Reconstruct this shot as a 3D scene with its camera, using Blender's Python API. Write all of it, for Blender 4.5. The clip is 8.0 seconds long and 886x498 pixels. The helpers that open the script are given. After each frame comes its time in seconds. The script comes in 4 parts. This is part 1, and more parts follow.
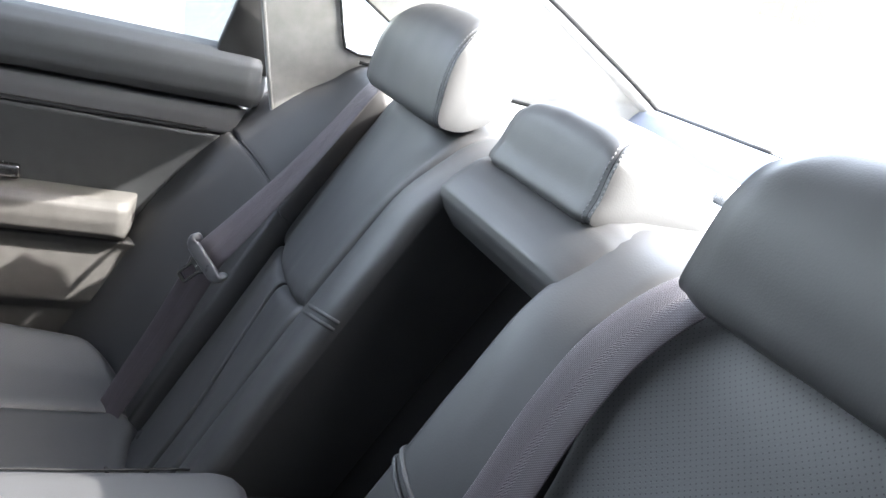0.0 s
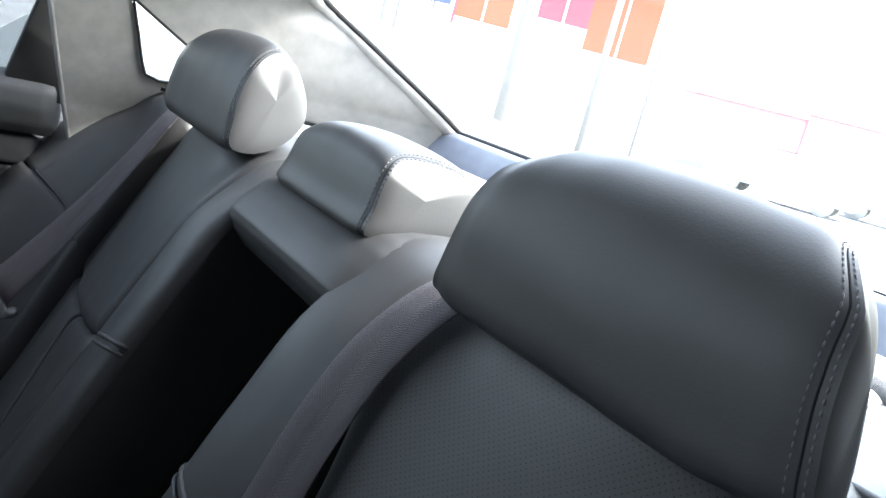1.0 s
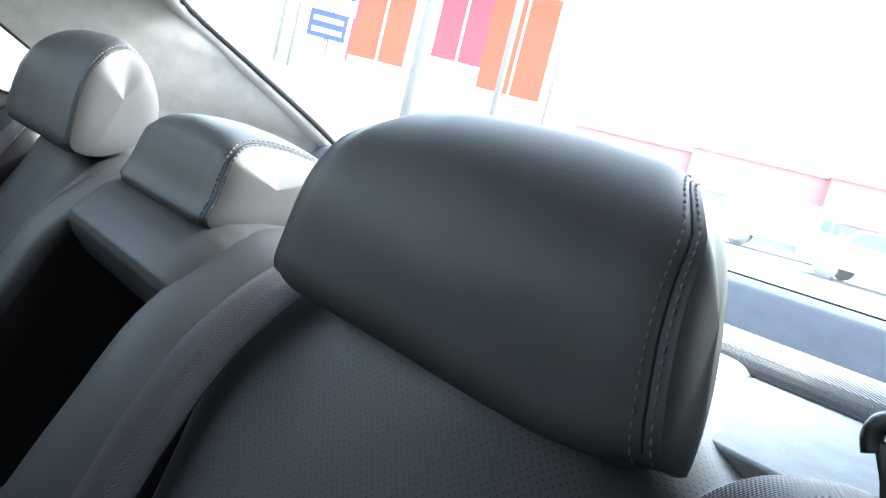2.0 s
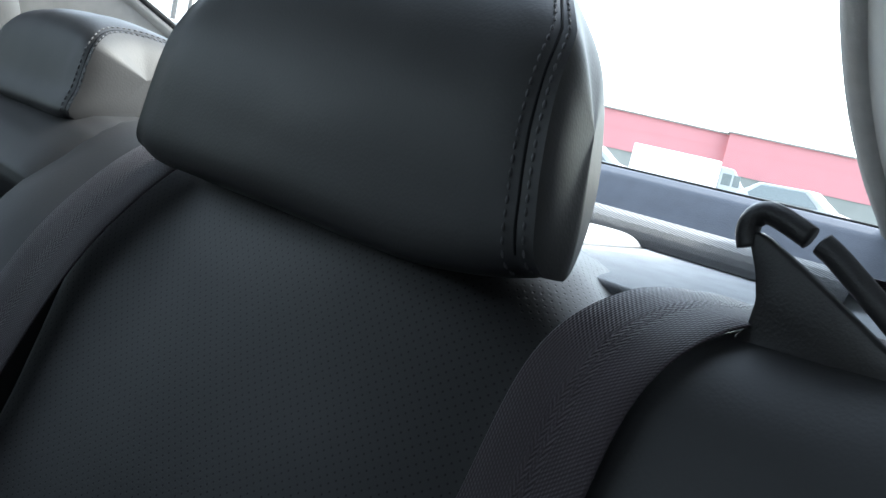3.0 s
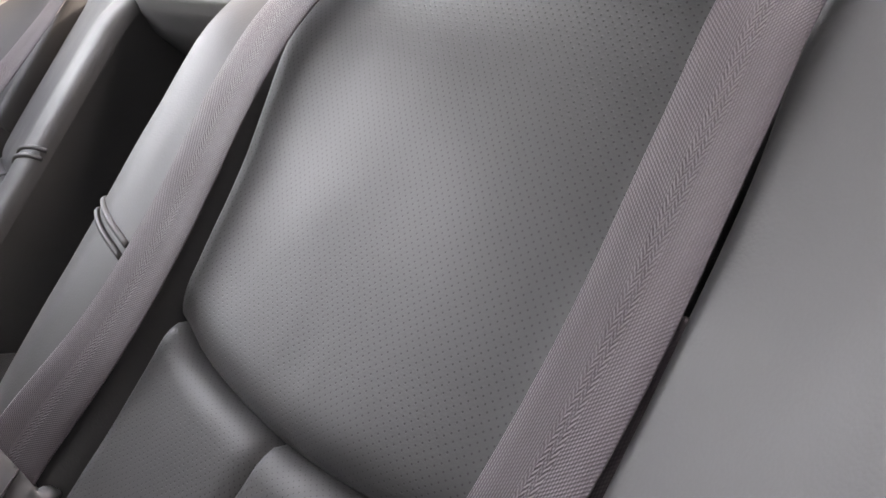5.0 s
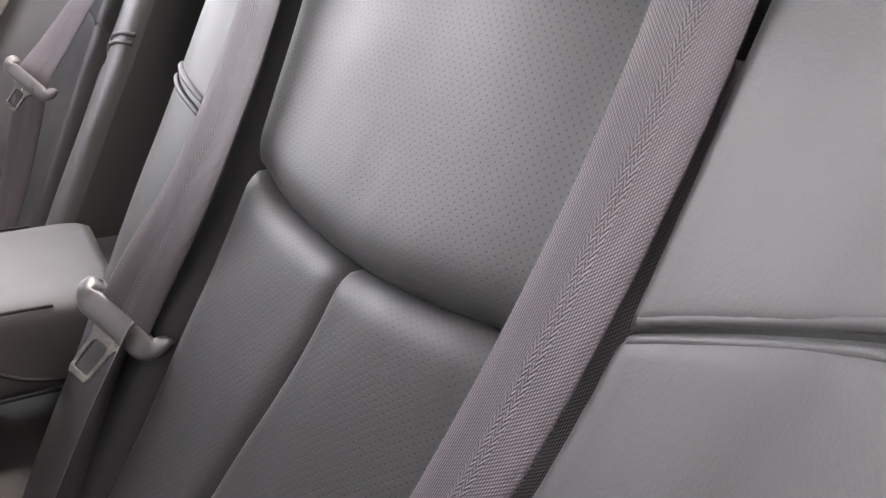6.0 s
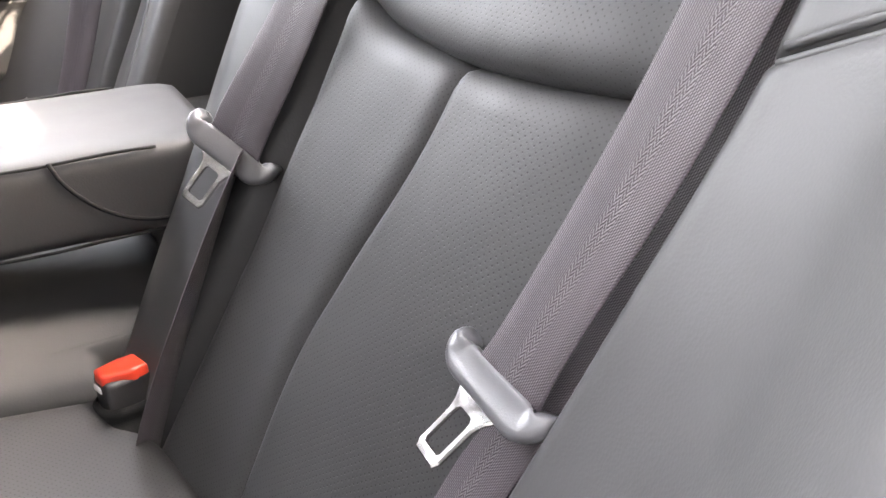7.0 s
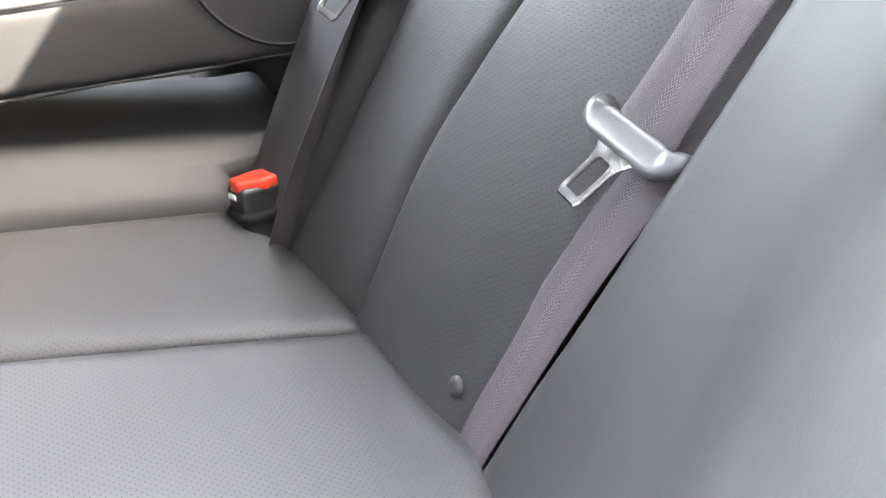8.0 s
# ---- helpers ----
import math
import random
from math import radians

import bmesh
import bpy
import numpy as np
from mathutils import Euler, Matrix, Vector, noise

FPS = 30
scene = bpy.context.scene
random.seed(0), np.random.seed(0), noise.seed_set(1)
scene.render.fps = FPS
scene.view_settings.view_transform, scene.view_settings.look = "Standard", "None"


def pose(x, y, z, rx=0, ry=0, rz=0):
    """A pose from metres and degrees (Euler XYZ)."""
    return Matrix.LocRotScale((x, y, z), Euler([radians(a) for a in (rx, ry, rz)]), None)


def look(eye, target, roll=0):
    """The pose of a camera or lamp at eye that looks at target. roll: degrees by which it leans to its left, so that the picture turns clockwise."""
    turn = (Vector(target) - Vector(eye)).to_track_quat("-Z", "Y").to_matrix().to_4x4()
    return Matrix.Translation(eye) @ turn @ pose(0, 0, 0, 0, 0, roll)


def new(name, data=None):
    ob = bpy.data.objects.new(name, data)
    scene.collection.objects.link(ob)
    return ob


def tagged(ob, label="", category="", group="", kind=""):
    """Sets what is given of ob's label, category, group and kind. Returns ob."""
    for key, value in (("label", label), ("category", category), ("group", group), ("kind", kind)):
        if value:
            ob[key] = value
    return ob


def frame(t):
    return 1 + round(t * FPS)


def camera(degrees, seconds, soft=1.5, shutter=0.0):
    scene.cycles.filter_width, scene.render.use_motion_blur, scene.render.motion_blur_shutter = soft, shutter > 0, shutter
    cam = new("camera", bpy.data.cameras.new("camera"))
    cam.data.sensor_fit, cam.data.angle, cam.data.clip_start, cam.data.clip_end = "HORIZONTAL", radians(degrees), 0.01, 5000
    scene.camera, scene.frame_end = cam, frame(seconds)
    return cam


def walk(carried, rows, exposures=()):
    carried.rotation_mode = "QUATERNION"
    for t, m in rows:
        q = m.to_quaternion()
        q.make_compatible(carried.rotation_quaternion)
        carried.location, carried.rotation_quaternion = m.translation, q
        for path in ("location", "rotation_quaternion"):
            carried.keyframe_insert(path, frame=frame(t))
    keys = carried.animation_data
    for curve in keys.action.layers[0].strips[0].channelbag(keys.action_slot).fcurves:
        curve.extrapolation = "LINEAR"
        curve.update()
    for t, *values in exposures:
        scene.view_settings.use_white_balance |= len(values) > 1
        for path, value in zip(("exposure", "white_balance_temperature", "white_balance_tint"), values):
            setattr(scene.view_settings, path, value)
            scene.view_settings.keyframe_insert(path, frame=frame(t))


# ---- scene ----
cam = camera(55.75, 8.0, soft=1.5)
PATH = [
    (0.0, look((0.6433, -0.1010, 0.6982), (-0.2191, 0.3158, 0.4110), 14.97)),
    (0.5, look((0.6705, -0.0797, 0.7145), (-0.1601, 0.4220, 0.4728), 15.01)),
    (1.0, look((0.6946, -0.0596, 0.7029), (-0.1018, 0.5089, 0.4966), 15.00)),
    (2.5, look((0.6930, 0.0235, 0.6398), (-0.0139, 0.7193, 0.5133), 13.49)),
    (3.0, look((0.7053, 0.0331, 0.6088), (0.0395, 0.7640, 0.4588), 12.74)),
    (3.5, look((0.7180, 0.0273, 0.5815), (0.0593, 0.7551, 0.3905), 11.11)),
    (4.0, look((0.7199, -0.0031, 0.5542), (0.0470, 0.7011, 0.3277), 9.10)),
    (4.5, look((0.7363, -0.0122, 0.5129), (0.0045, 0.6407, 0.3175), 8.93)),
    (4.7, look((0.7415, -0.0151, 0.5002), (-0.0052, 0.6210, 0.3057), 9.07)),
    (5.8, look((0.7563, 0.0389, 0.4497), (-0.0648, 0.5038, 0.1186), -0.37)),
    (6.0, look((0.7631, 0.0249, 0.4447), (-0.0541, 0.4791, 0.0897), -0.43)),
    (6.5, look((0.7753, -0.0177, 0.4214), (-0.0276, 0.4242, 0.0213), -1.17)),
    (7.0, look((0.7856, -0.0485, 0.3948), (-0.0104, 0.3679, -0.0443), -1.67)),
    (7.5, look((0.8072, -0.0877, 0.3695), (0.0231, 0.3027, -0.1129), -1.92)),
    (8.0, look((0.8382, -0.1316, 0.3435), (0.0533, 0.2108, -0.1729), -1.91)),
]
# ---- end path ----
walk(cam, PATH, [(0.0, 5.4, 6750, 9), (0.5, 4.93, 6700, 9), (1.0, 4.2, 6500, 6), (2.5, 3.5, 6200, 2), (3.0, 2.9, 6350, 3), (3.5, 3.15, 6450, 5), (4.0, 4.55, 7000, 10), (4.5, 5.87, 7900, 15), (6.0, 6.42, 8350, 19), (6.5, 6.87, 8450, 17), (7.0, 7.1, 8200, 16), (8.0, 7.35, 7700, 12)])

# world and sun
SUN_DIR = Vector((0.55, 1.0, 1.155)).normalized()
world = bpy.data.worlds.new("sky")
scene.world = world
world.use_nodes = True
wn = world.node_tree.nodes
sky = wn.new("ShaderNodeTexSky")
sky.sky_type = 'NISHITA'
sky.sun_disc = False
sky.sun_elevation = math.asin(SUN_DIR.z)
sky.sun_rotation = math.atan2(SUN_DIR.x, SUN_DIR.y)
sky.air_density, sky.dust_density, sky.ozone_density = 1.0, 1.6, 1.0
wn["Background"].inputs["Strength"].default_value = 0.20
haze = wn.new("ShaderNodeHueSaturation")
haze.inputs["Saturation"].default_value = 0.55
world.node_tree.links.new(sky.outputs[0], haze.inputs["Color"])
world.node_tree.links.new(haze.outputs[0], wn["Background"].inputs["Color"])
sun = new("sun", bpy.data.lights.new("sun", "SUN"))
sun.data.energy, sun.data.angle, sun.data.color = 0.7, radians(0.6), (1.0, 0.99, 0.97)
sun.matrix_world = look(SUN_DIR * 20, (0, 0, 0))


# materials
def mat(name, color, rough=0.5, metal=0.0, vary=0.12, scale=40.0, bump=0.15, bump_scale=400.0, spec=0.5, sheen=0.0, bump_dist=0.001):
    m = bpy.data.materials.new(name)
    m.use_nodes = True
    nt = m.node_tree
    n, l = nt.nodes, nt.links
    p = n["Principled BSDF"]
    tc = n.new("ShaderNodeTexCoord")
    big = n.new("ShaderNodeTexNoise")
    big.inputs["Scale"].default_value = scale
    big.inputs["Detail"].default_value = 5
    l.new(tc.outputs["Object"], big.inputs["Vector"])
    ramp = n.new("ShaderNodeMapRange")
    ramp.inputs["From Min"].default_value, ramp.inputs["From Max"].default_value = 0.3, 0.7
    ramp.inputs["To Min"].default_value, ramp.inputs["To Max"].default_value = 1 - vary, 1 + vary
    l.new(big.outputs["Fac"], ramp.inputs["Value"])
    hsv = n.new("ShaderNodeHueSaturation")
    hsv.inputs["Color"].default_value = (*color, 1)
    l.new(ramp.outputs[0], hsv.inputs["Value"])
    l.new(hsv.outputs[0], p.inputs["Base Color"])
    p.inputs["Metallic"].default_value = metal
    p.inputs["Specular IOR Level"].default_value = spec
    if sheen:
        p.inputs["Sheen Weight"].default_value = sheen
    rr = n.new("ShaderNodeMapRange")
    rr.inputs["From Min"].default_value, rr.inputs["From Max"].default_value = 0.3, 0.7
    rr.inputs["To Min"].default_value, rr.inputs["To Max"].default_value = max(rough - 0.06, 0.02), rough + 0.06
    l.new(big.outputs["Fac"], rr.inputs["Value"])
    l.new(rr.outputs[0], p.inputs["Roughness"])
    if bump:
        fine = n.new("ShaderNodeTexNoise")
        fine.inputs["Scale"].default_value = bump_scale
        fine.inputs["Detail"].default_value = 3
        l.new(tc.outputs["Object"], fine.inputs["Vector"])
        b = n.new("ShaderNodeBump")
        b.inputs["Strength"].default_value, b.inputs["Distance"].default_value = bump, bump_dist
        l.new(fine.outputs["Fac"], b.inputs["Height"])
        l.new(b.outputs[0], p.inputs["Normal"])
    return m


def leather(name, color=(0.033, 0.033, 0.034), rough=0.53, holes=False):
    """Grained leather; holes: rows of small pierced dots, spaced in metres by the UV map."""
    m = mat(name, color, rough, vary=0.1, scale=9.0, bump=0)
    n, l = m.node_tree.nodes, m.node_tree.links
    p = n["Principled BSDF"]
    p.inputs["Specular IOR Level"].default_value = 0.38
    tc = n["Texture Coordinate"]
    grain = n.new("ShaderNodeTexVoronoi")
    grain.inputs["Scale"].default_value = 620
    l.new(tc.outputs["Object"], grain.inputs["Vector"])
    wrinkle = n.new("ShaderNodeTexNoise")
    wrinkle.inputs["Scale"].default_value = 30
    wrinkle.inputs["Detail"].default_value = 4
    l.new(tc.outputs["Object"], wrinkle.inputs["Vector"])
    add = n.new("ShaderNodeMath")
    add.operation = "MULTIPLY_ADD"
    add.inputs[1].default_value = 2.2
    l.new(wrinkle.outputs["Fac"], add.inputs[0])
    l.new(grain.outputs["Distance"], add.inputs[2])
    b = n.new("ShaderNodeBump")
    b.inputs["Strength"].default_value, b.inputs["Distance"].default_value = 0.13, 0.0004
    l.new(add.outputs[0], b.inputs["Height"])
    l.new(b.outputs[0], p.inputs["Normal"])
    if holes:
        sep = n.new("ShaderNodeSeparateXYZ")
        l.new(tc.outputs["UV"], sep.inputs[0])

        def math2(op, a, v=None, c=None):
            k = n.new("ShaderNodeMath")
            k.operation = op
            for i, w in enumerate((a, v, c)):
                if w is None:
                    continue
                if isinstance(w, (int, float)):
                    k.inputs[i].default_value = w
                else:
                    l.new(w, k.inputs[i])
            return k.outputs[0]
        step = 0.0052
        s = math2("ADD", sep.outputs[0], sep.outputs[1])
        d = math2("SUBTRACT", sep.outputs[0], sep.outputs[1])
        fs = math2("SUBTRACT", math2("FRACT", math2("DIVIDE", s, step)), 0.5)
        fd = math2("SUBTRACT", math2("FRACT", math2("DIVIDE", d, step)), 0.5)
        r2 = math2("ADD", math2("MULTIPLY", fs, fs), math2("MULTIPLY", fd, fd))
        hole = n.new("ShaderNodeMapRange")
        hole.inputs["From Min"].default_value, hole.inputs["From Max"].default_value = 0.008, 0.030
        l.new(r2, hole.inputs["Value"])
        mix = n.new("ShaderNodeMix")
        mix.data_type = "RGBA"
        mix.inputs[6].default_value = (0.021, 0.021, 0.021, 1)
        l.new(n["Hue/Saturation/Value"].outputs[0], mix.inputs[7])
        l.new(hole.outputs[0], mix.inputs[0])
        l.new(mix.outputs[2], p.inputs["Base Color"])
        l.new(math2("MULTIPLY_ADD", hole.outputs[0], 0.22, 0.20), p.inputs["Specular IOR Level"])
        b2 = n.new("ShaderNodeBump")
        b2.inputs["Strength"].default_value, b2.inputs["Distance"].default_value = 0.3, 0.0005
        l.new(hole.outputs[0], b2.inputs["Height"])
        l.new(b.outputs[0], b2.inputs["Normal"])
        l.new(b2.outputs[0], p.inputs["Normal"])
    return m


def webbing(name, color):
    """Woven belt; UV in metres: u across (0 in the middle), v along."""
    m = mat(name, color, 0.6, vary=0.08, scale=30.0, bump=0, sheen=0.12)
    n, l = m.node_tree.nodes, m.node_tree.links
    p, tc = n["Principled BSDF"], n["Texture Coordinate"]
    sep = n.new("ShaderNodeSeparateXYZ")
    l.new(tc.outputs["UV"], sep.inputs[0])

    def math2(op, a, v=None):
        k = n.new("ShaderNodeMath")
        k.operation = op
        for i, w in enumerate((a, v)):
            if w is None:
                continue
            if isinstance(w, (int, float)):
                k.inputs[i].default_value = w
            else:
                l.new(w, k.inputs[i])
        return k.outputs[0]
    au = math2("ABSOLUTE", sep.outputs[0])
    rib = math2("SINE", math2("MULTIPLY", math2("ADD", sep.outputs[1], math2("MULTIPLY", au, 0.9)), 3300.0))
    cross = math2("SINE", math2("MULTIPLY", sep.outputs[0], 5200.0))
    centre = math2("LESS_THAN", au, 0.0042)
    zig = math2("SINE", math2("MULTIPLY", math2("ADD", sep.outputs[1], math2("MULTIPLY", math2("ABSOLUTE", math2("SUBTRACT", au, 0.002)), 1.6)), 2100.0))
    h = math2("ADD", math2("MULTIPLY", rib, 0.5), math2("MULTIPLY", cross, 0.5))
    h = math2("ADD", h, math2("MULTIPLY", math2("MULTIPLY", zig, centre), 2.5))
    b = n.new("ShaderNodeBump")
    b.inputs["Strength"].default_value, b.inputs["Distance"].default_value = 0.5, 0.0005
    l.new(h, b.inputs["Height"])
    l.new(b.outputs[0], p.inputs["Normal"])
    return m


def glass(name, tint=(0.97, 0.99, 0.98)):
    m = bpy.data.materials.new(name)
    m.use_nodes = True
    n, l = m.node_tree.nodes, m.node_tree.links
    n.remove(n["Principled BSDF"])
    tr, gl, mx = n.new("ShaderNodeBsdfTransparent"), n.new("ShaderNodeBsdfGlossy"), n.new("ShaderNodeMixShader")
    tr.inputs["Color"].default_value = (*tint, 1)
    gl.inputs["Roughness"].default_value = 0.02
    mx.inputs[0].default_value = 0.04
    l.new(tr.outputs[0], mx.inputs[1])
    l.new(gl.outputs[0], mx.inputs[2])
    l.new(mx.outputs[0], n["Material Output"].inputs["Surface"])
    return m


def ribbed(name, color, pitch=0.0032):
    """Ribbed woven mesh: fine slanted ridges across the UV map, in metres."""
    m = mat(name, color, 0.75, vary=0.06, scale=20.0, bump=0)
    n, l = m.node_tree.nodes, m.node_tree.links
    tc = n["Texture Coordinate"]
    wave = n.new("ShaderNodeTexWave")
    wave.bands_direction = "DIAGONAL"
    wave.inputs["Scale"].default_value = 0.45 / pitch
    l.new(tc.outputs["UV"], wave.inputs["Vector"])
    mix = n.new("ShaderNodeMix")
    mix.data_type = "RGBA"
    mix.inputs[6].default_value = (*[c * 0.25 for c in color], 1)
    l.new(n["Hue/Saturation/Value"].outputs[0], mix.inputs[7])
    l.new(wave.outputs["Fac"], mix.inputs[0])
    l.new(mix.outputs[2], n["Principled BSDF"].inputs["Base Color"])
    b = n.new("ShaderNodeBump")
    b.inputs["Strength"].default_value, b.inputs["Distance"].default_value = 0.8, 0.001
    l.new(wave.outputs["Fac"], b.inputs["Height"])
    l.new(b.outputs[0], n["Principled BSDF"].inputs["Normal"])
    return m


M_LEATHER = leather("leather")
M_PERF = leather("perforated_leather", holes=True)
M_THREAD = mat("thread", (0.11, 0.11, 0.115), 0.7, bump=0)
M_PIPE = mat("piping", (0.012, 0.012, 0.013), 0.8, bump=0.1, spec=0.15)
M_BELT = webbing("belt_webbing", (0.040, 0.0295, 0.036))
M_FELT = mat("black_felt", (0.011, 0.011, 0.011), 0.95, bump=0.5, bump_scale=1500, spec=0.2)
M_PLAST = mat("black_plastic", (0.022, 0.021, 0.022), 0.45, bump=0.2, bump_scale=900)
M_GREYPL = mat("grey_plastic", (0.085, 0.085, 0.09), 0.32, bump=0.1, bump_scale=900)
M_CHROME = mat("chrome", (0.30, 0.298, 0.295), 0.22, metal=1.0, vary=0.2, scale=140, bump=0.3, bump_scale=160)
M_RED = mat("red_plastic", (0.62, 0.045, 0.02), 0.35, bump=0.05)
M_TRIM = mat("pillar_trim", (0.215, 0.208, 0.198), 0.65, bump=0.25, bump_scale=700)
M_SHELF = mat("shelf_cloth", (0.33, 0.34, 0.35), 0.9, bump=0.4, bump_scale=1200)
M_LIP = mat("shelf_plastic", (0.105, 0.115, 0.14), 0.55, bump=0.3, bump_scale=900)
M_MESH = ribbed("shade_mesh", (0.26, 0.26, 0.26), 0.0045)
M_MESHD = ribbed("shade_band", (0.2, 0.2, 0.2))
M_WHITEPL = mat("white_plastic", (0.7, 0.7, 0.68), 0.4, bump=0.05)
M_DOOR = mat("door_panel", (0.028, 0.030, 0.032), 0.6, bump=0.3, bump_scale=800, spec=0.3)
M_DOORPAD = leather("door_pad", (0.05, 0.052, 0.056), 0.45)
# lighter than M_DOOR: part of the sunlight on the lower door is in this colour
M_DOORLOW = mat("door_lower_lit", (0.070, 0.067, 0.064), 0.6, bump=0.3, bump_scale=800, spec=0.3)
M_HEAD = mat("headliner", (0.24, 0.238, 0.234), 0.95, bump=0.3, bump_scale=900)
M_CARPET = mat("carpet", (0.03, 0.03, 0.032), 1.0, bump=0.8, bump_scale=900)
M_PAINT = mat("car_paint", (0.25, 0.26, 0.28), 0.25, metal=0.6, bump=0)
M_SEAL = mat("rubber_seal", (0.012, 0.012, 0.012), 0.75, bump=0.1, spec=0.2)
M_GLASS = glass("window_glass")
M_TINT = glass("tinted_side_glass", (0.42, 0.43, 0.43))
M_GROUND = mat("concrete_ground", (0.227, 0.228, 0.226), 0.9, vary=0.2, scale=0.6, bump=0.5, bump_scale=30, bump_dist=0.01)
M_RWALL = mat("red_wall", (0.40, 0.165, 0.175), 0.8, vary=0.04, scale=0.8, bump=0.3, bump_scale=12, bump_dist=0.01)
M_PINK = mat("crimson_wall", (0.32, 0.035, 0.05), 0.8, vary=0.1, scale=0.8, bump=0.3, bump_scale=12, bump_dist=0.01)
M_OWALL = mat("orange_wall", (0.36, 0.05, 0.022), 0.8, vary=0.1, scale=0.8, bump=0.3, bump_scale=12, bump_dist=0.01)
M_GWALL = mat("grey_wall", (0.19, 0.20, 0.185), 0.85, vary=0.15, scale=0.6, bump=0.4, bump_scale=9, bump_dist=0.01)
M_WWALL = mat("white_wall", (0.75, 0.74, 0.70), 0.8, vary=0.1, scale=0.7, bump=0.3, bump_scale=9, bump_dist=0.01)
M_DARKWALL = mat("dark_wall", (0.028, 0.028, 0.029), 0.85, vary=0.1, scale=0.8, bump=0.3, bump_scale=9, bump_dist=0.01)
M_POLE = mat("pole_grey", (0.14, 0.135, 0.13), 0.7, bump=0.3, bump_scale=20, bump_dist=0.01)
M_BLUE = mat("sign_blue", (0.02, 0.035, 0.11), 0.5, bump=0)
M_CARA = mat("pale_car_paint", (0.32, 0.335, 0.34), 0.2, bump=0)
M_CARG = mat("far_car_glass", (0.12, 0.14, 0.14), 0.15, bump=0)


# building helpers
def thing(name, label, category, group="", at=(0, 0, 0)):
    e = new(name)
    e.empty_display_size = 0.05
    e.location = at
    return tagged(e, label, category, group)


def part(name, bm, material, parent=None, label="", smooth=True):
    me = bpy.data.meshes.new(name)
    bmesh.ops.recalc_face_normals(bm, faces=bm.faces)
    for f in bm.faces:
        f.smooth = smooth
    bm.to_mesh(me)
    bm.free()
    me.materials.append(material)
    ob = new(name, me)
    if parent is not None:
        ob.parent = parent
        up = parent
        off = Vector((0, 0, 0))
        while up is not None:
            off = off + up.location
            up = up.parent
        ob.matrix_parent_inverse = Matrix.Translation(-off)
    if label:
        ob["label"] = label
    return ob


def solo(name, bm, material, label, category, kind="", smooth=True, group=""):
    return tagged(part(name, bm, material, None, "", smooth), label, category, group, kind)


def grid(bm, fn, nu, nv, closed_u=False, closed_v=False):
    """A sheet of quads; fn(i / nu, j / nv) gives a place and its UV in metres."""
    uvl = bm.loops.layers.uv.verify()
    mu, mv = nu + (not closed_u), nv + (not closed_v)
    pts = [[fn(i / nu, j / nv) for j in range(mv)] for i in range(mu)]
    vs = [[bm.verts.new(p[0]) for p in row] for row in pts]
    for i in range(nu):
        for j in range(nv):
            ids = [(i, j), ((i + 1) % mu, j), ((i + 1) % mu, (j + 1) % mv), (i, (j + 1) % mv)]
            f = bm.faces.new([vs[a][b] for a, b in ids])
            for lp, (a, b) in zip(f.loops, ids):
                lp[uvl].uv = pts[a][b][1]
    return vs


def box(bm, lo, hi, bevel=0.0, segs=2, m=None):
    r = bmesh.ops.create_cube(bm, size=1.0)
    lo, hi = Vector(lo), Vector(hi)
    for v in r["verts"]:
        v.co = Vector([lo[i] + (v.co[i] + 0.5) * (hi[i] - lo[i]) for i in range(3)])
        if m is not None:
            v.co = m @ v.co
    if bevel:
        es = list({e for v in r["verts"] for e in v.link_edges})
        bmesh.ops.bevel(bm, geom=es, offset=bevel, segments=segs, profile=0.6, affect="EDGES")
    return bm


def tube(bm, pts, r, n=8, closed=False):
    """A round rod along points."""
    pts = [Vector(p) for p in pts]
    rings = []
    k = len(pts)
    for i, p in enumerate(pts):
        a, b = pts[(i - 1) % k if closed else max(i - 1, 0)], pts[(i + 1) % k if closed else min(i + 1, k - 1)]
        t = (b - a).normalized()
        side = t.cross(Vector((0.31, 0.17, 0.93))).normalized()
        up = side.cross(t)
        rings.append([bm.verts.new(p + r * (math.cos(q) * side + math.sin(q) * up)) for q in [2 * math.pi * j / n for j in range(n)]])
    for i in range(k if closed else k - 1):
        for j in range(n):
            bm.faces.new([rings[i][j], rings[(i + 1) % k][j], rings[(i + 1) % k][(j + 1) % n], rings[i][(j + 1) % n]])
    if not closed:
        bm.faces.new(rings[0])
        bm.faces.new(rings[-1][::-1])
    return bm


def slab(bm, outline, depth, m=None, bevel=0.0):
    """A flat outline in the xy plane with thickness depth along z, posed by m."""
    vs = [bm.verts.new((x, y, 0)) for x, y in outline]
    f = bm.faces.new(vs)
    r = bmesh.ops.extrude_face_region(bm, geom=[f])
    top = [e for e in r["geom"] if isinstance(e, bmesh.types.BMVert)]
    for v in top:
        v.co.z += depth
    if bevel:
        es = [e for e in bm.edges if all(v in vs or v in top for v in e.verts)]
        bmesh.ops.bevel(bm, geom=es, offset=bevel, segments=2, profile=0.5, affect="EDGES")
    if m is not None:
        for v in bm.verts:
            v.co = m @ v.co
    return bm


def lerp(a, b, t):
    return a + (b - a) * t


def sstep(a, b, x):
    t = min(max((x - a) / (b - a), 0), 1)
    return t * t * (3 - 2 * t)


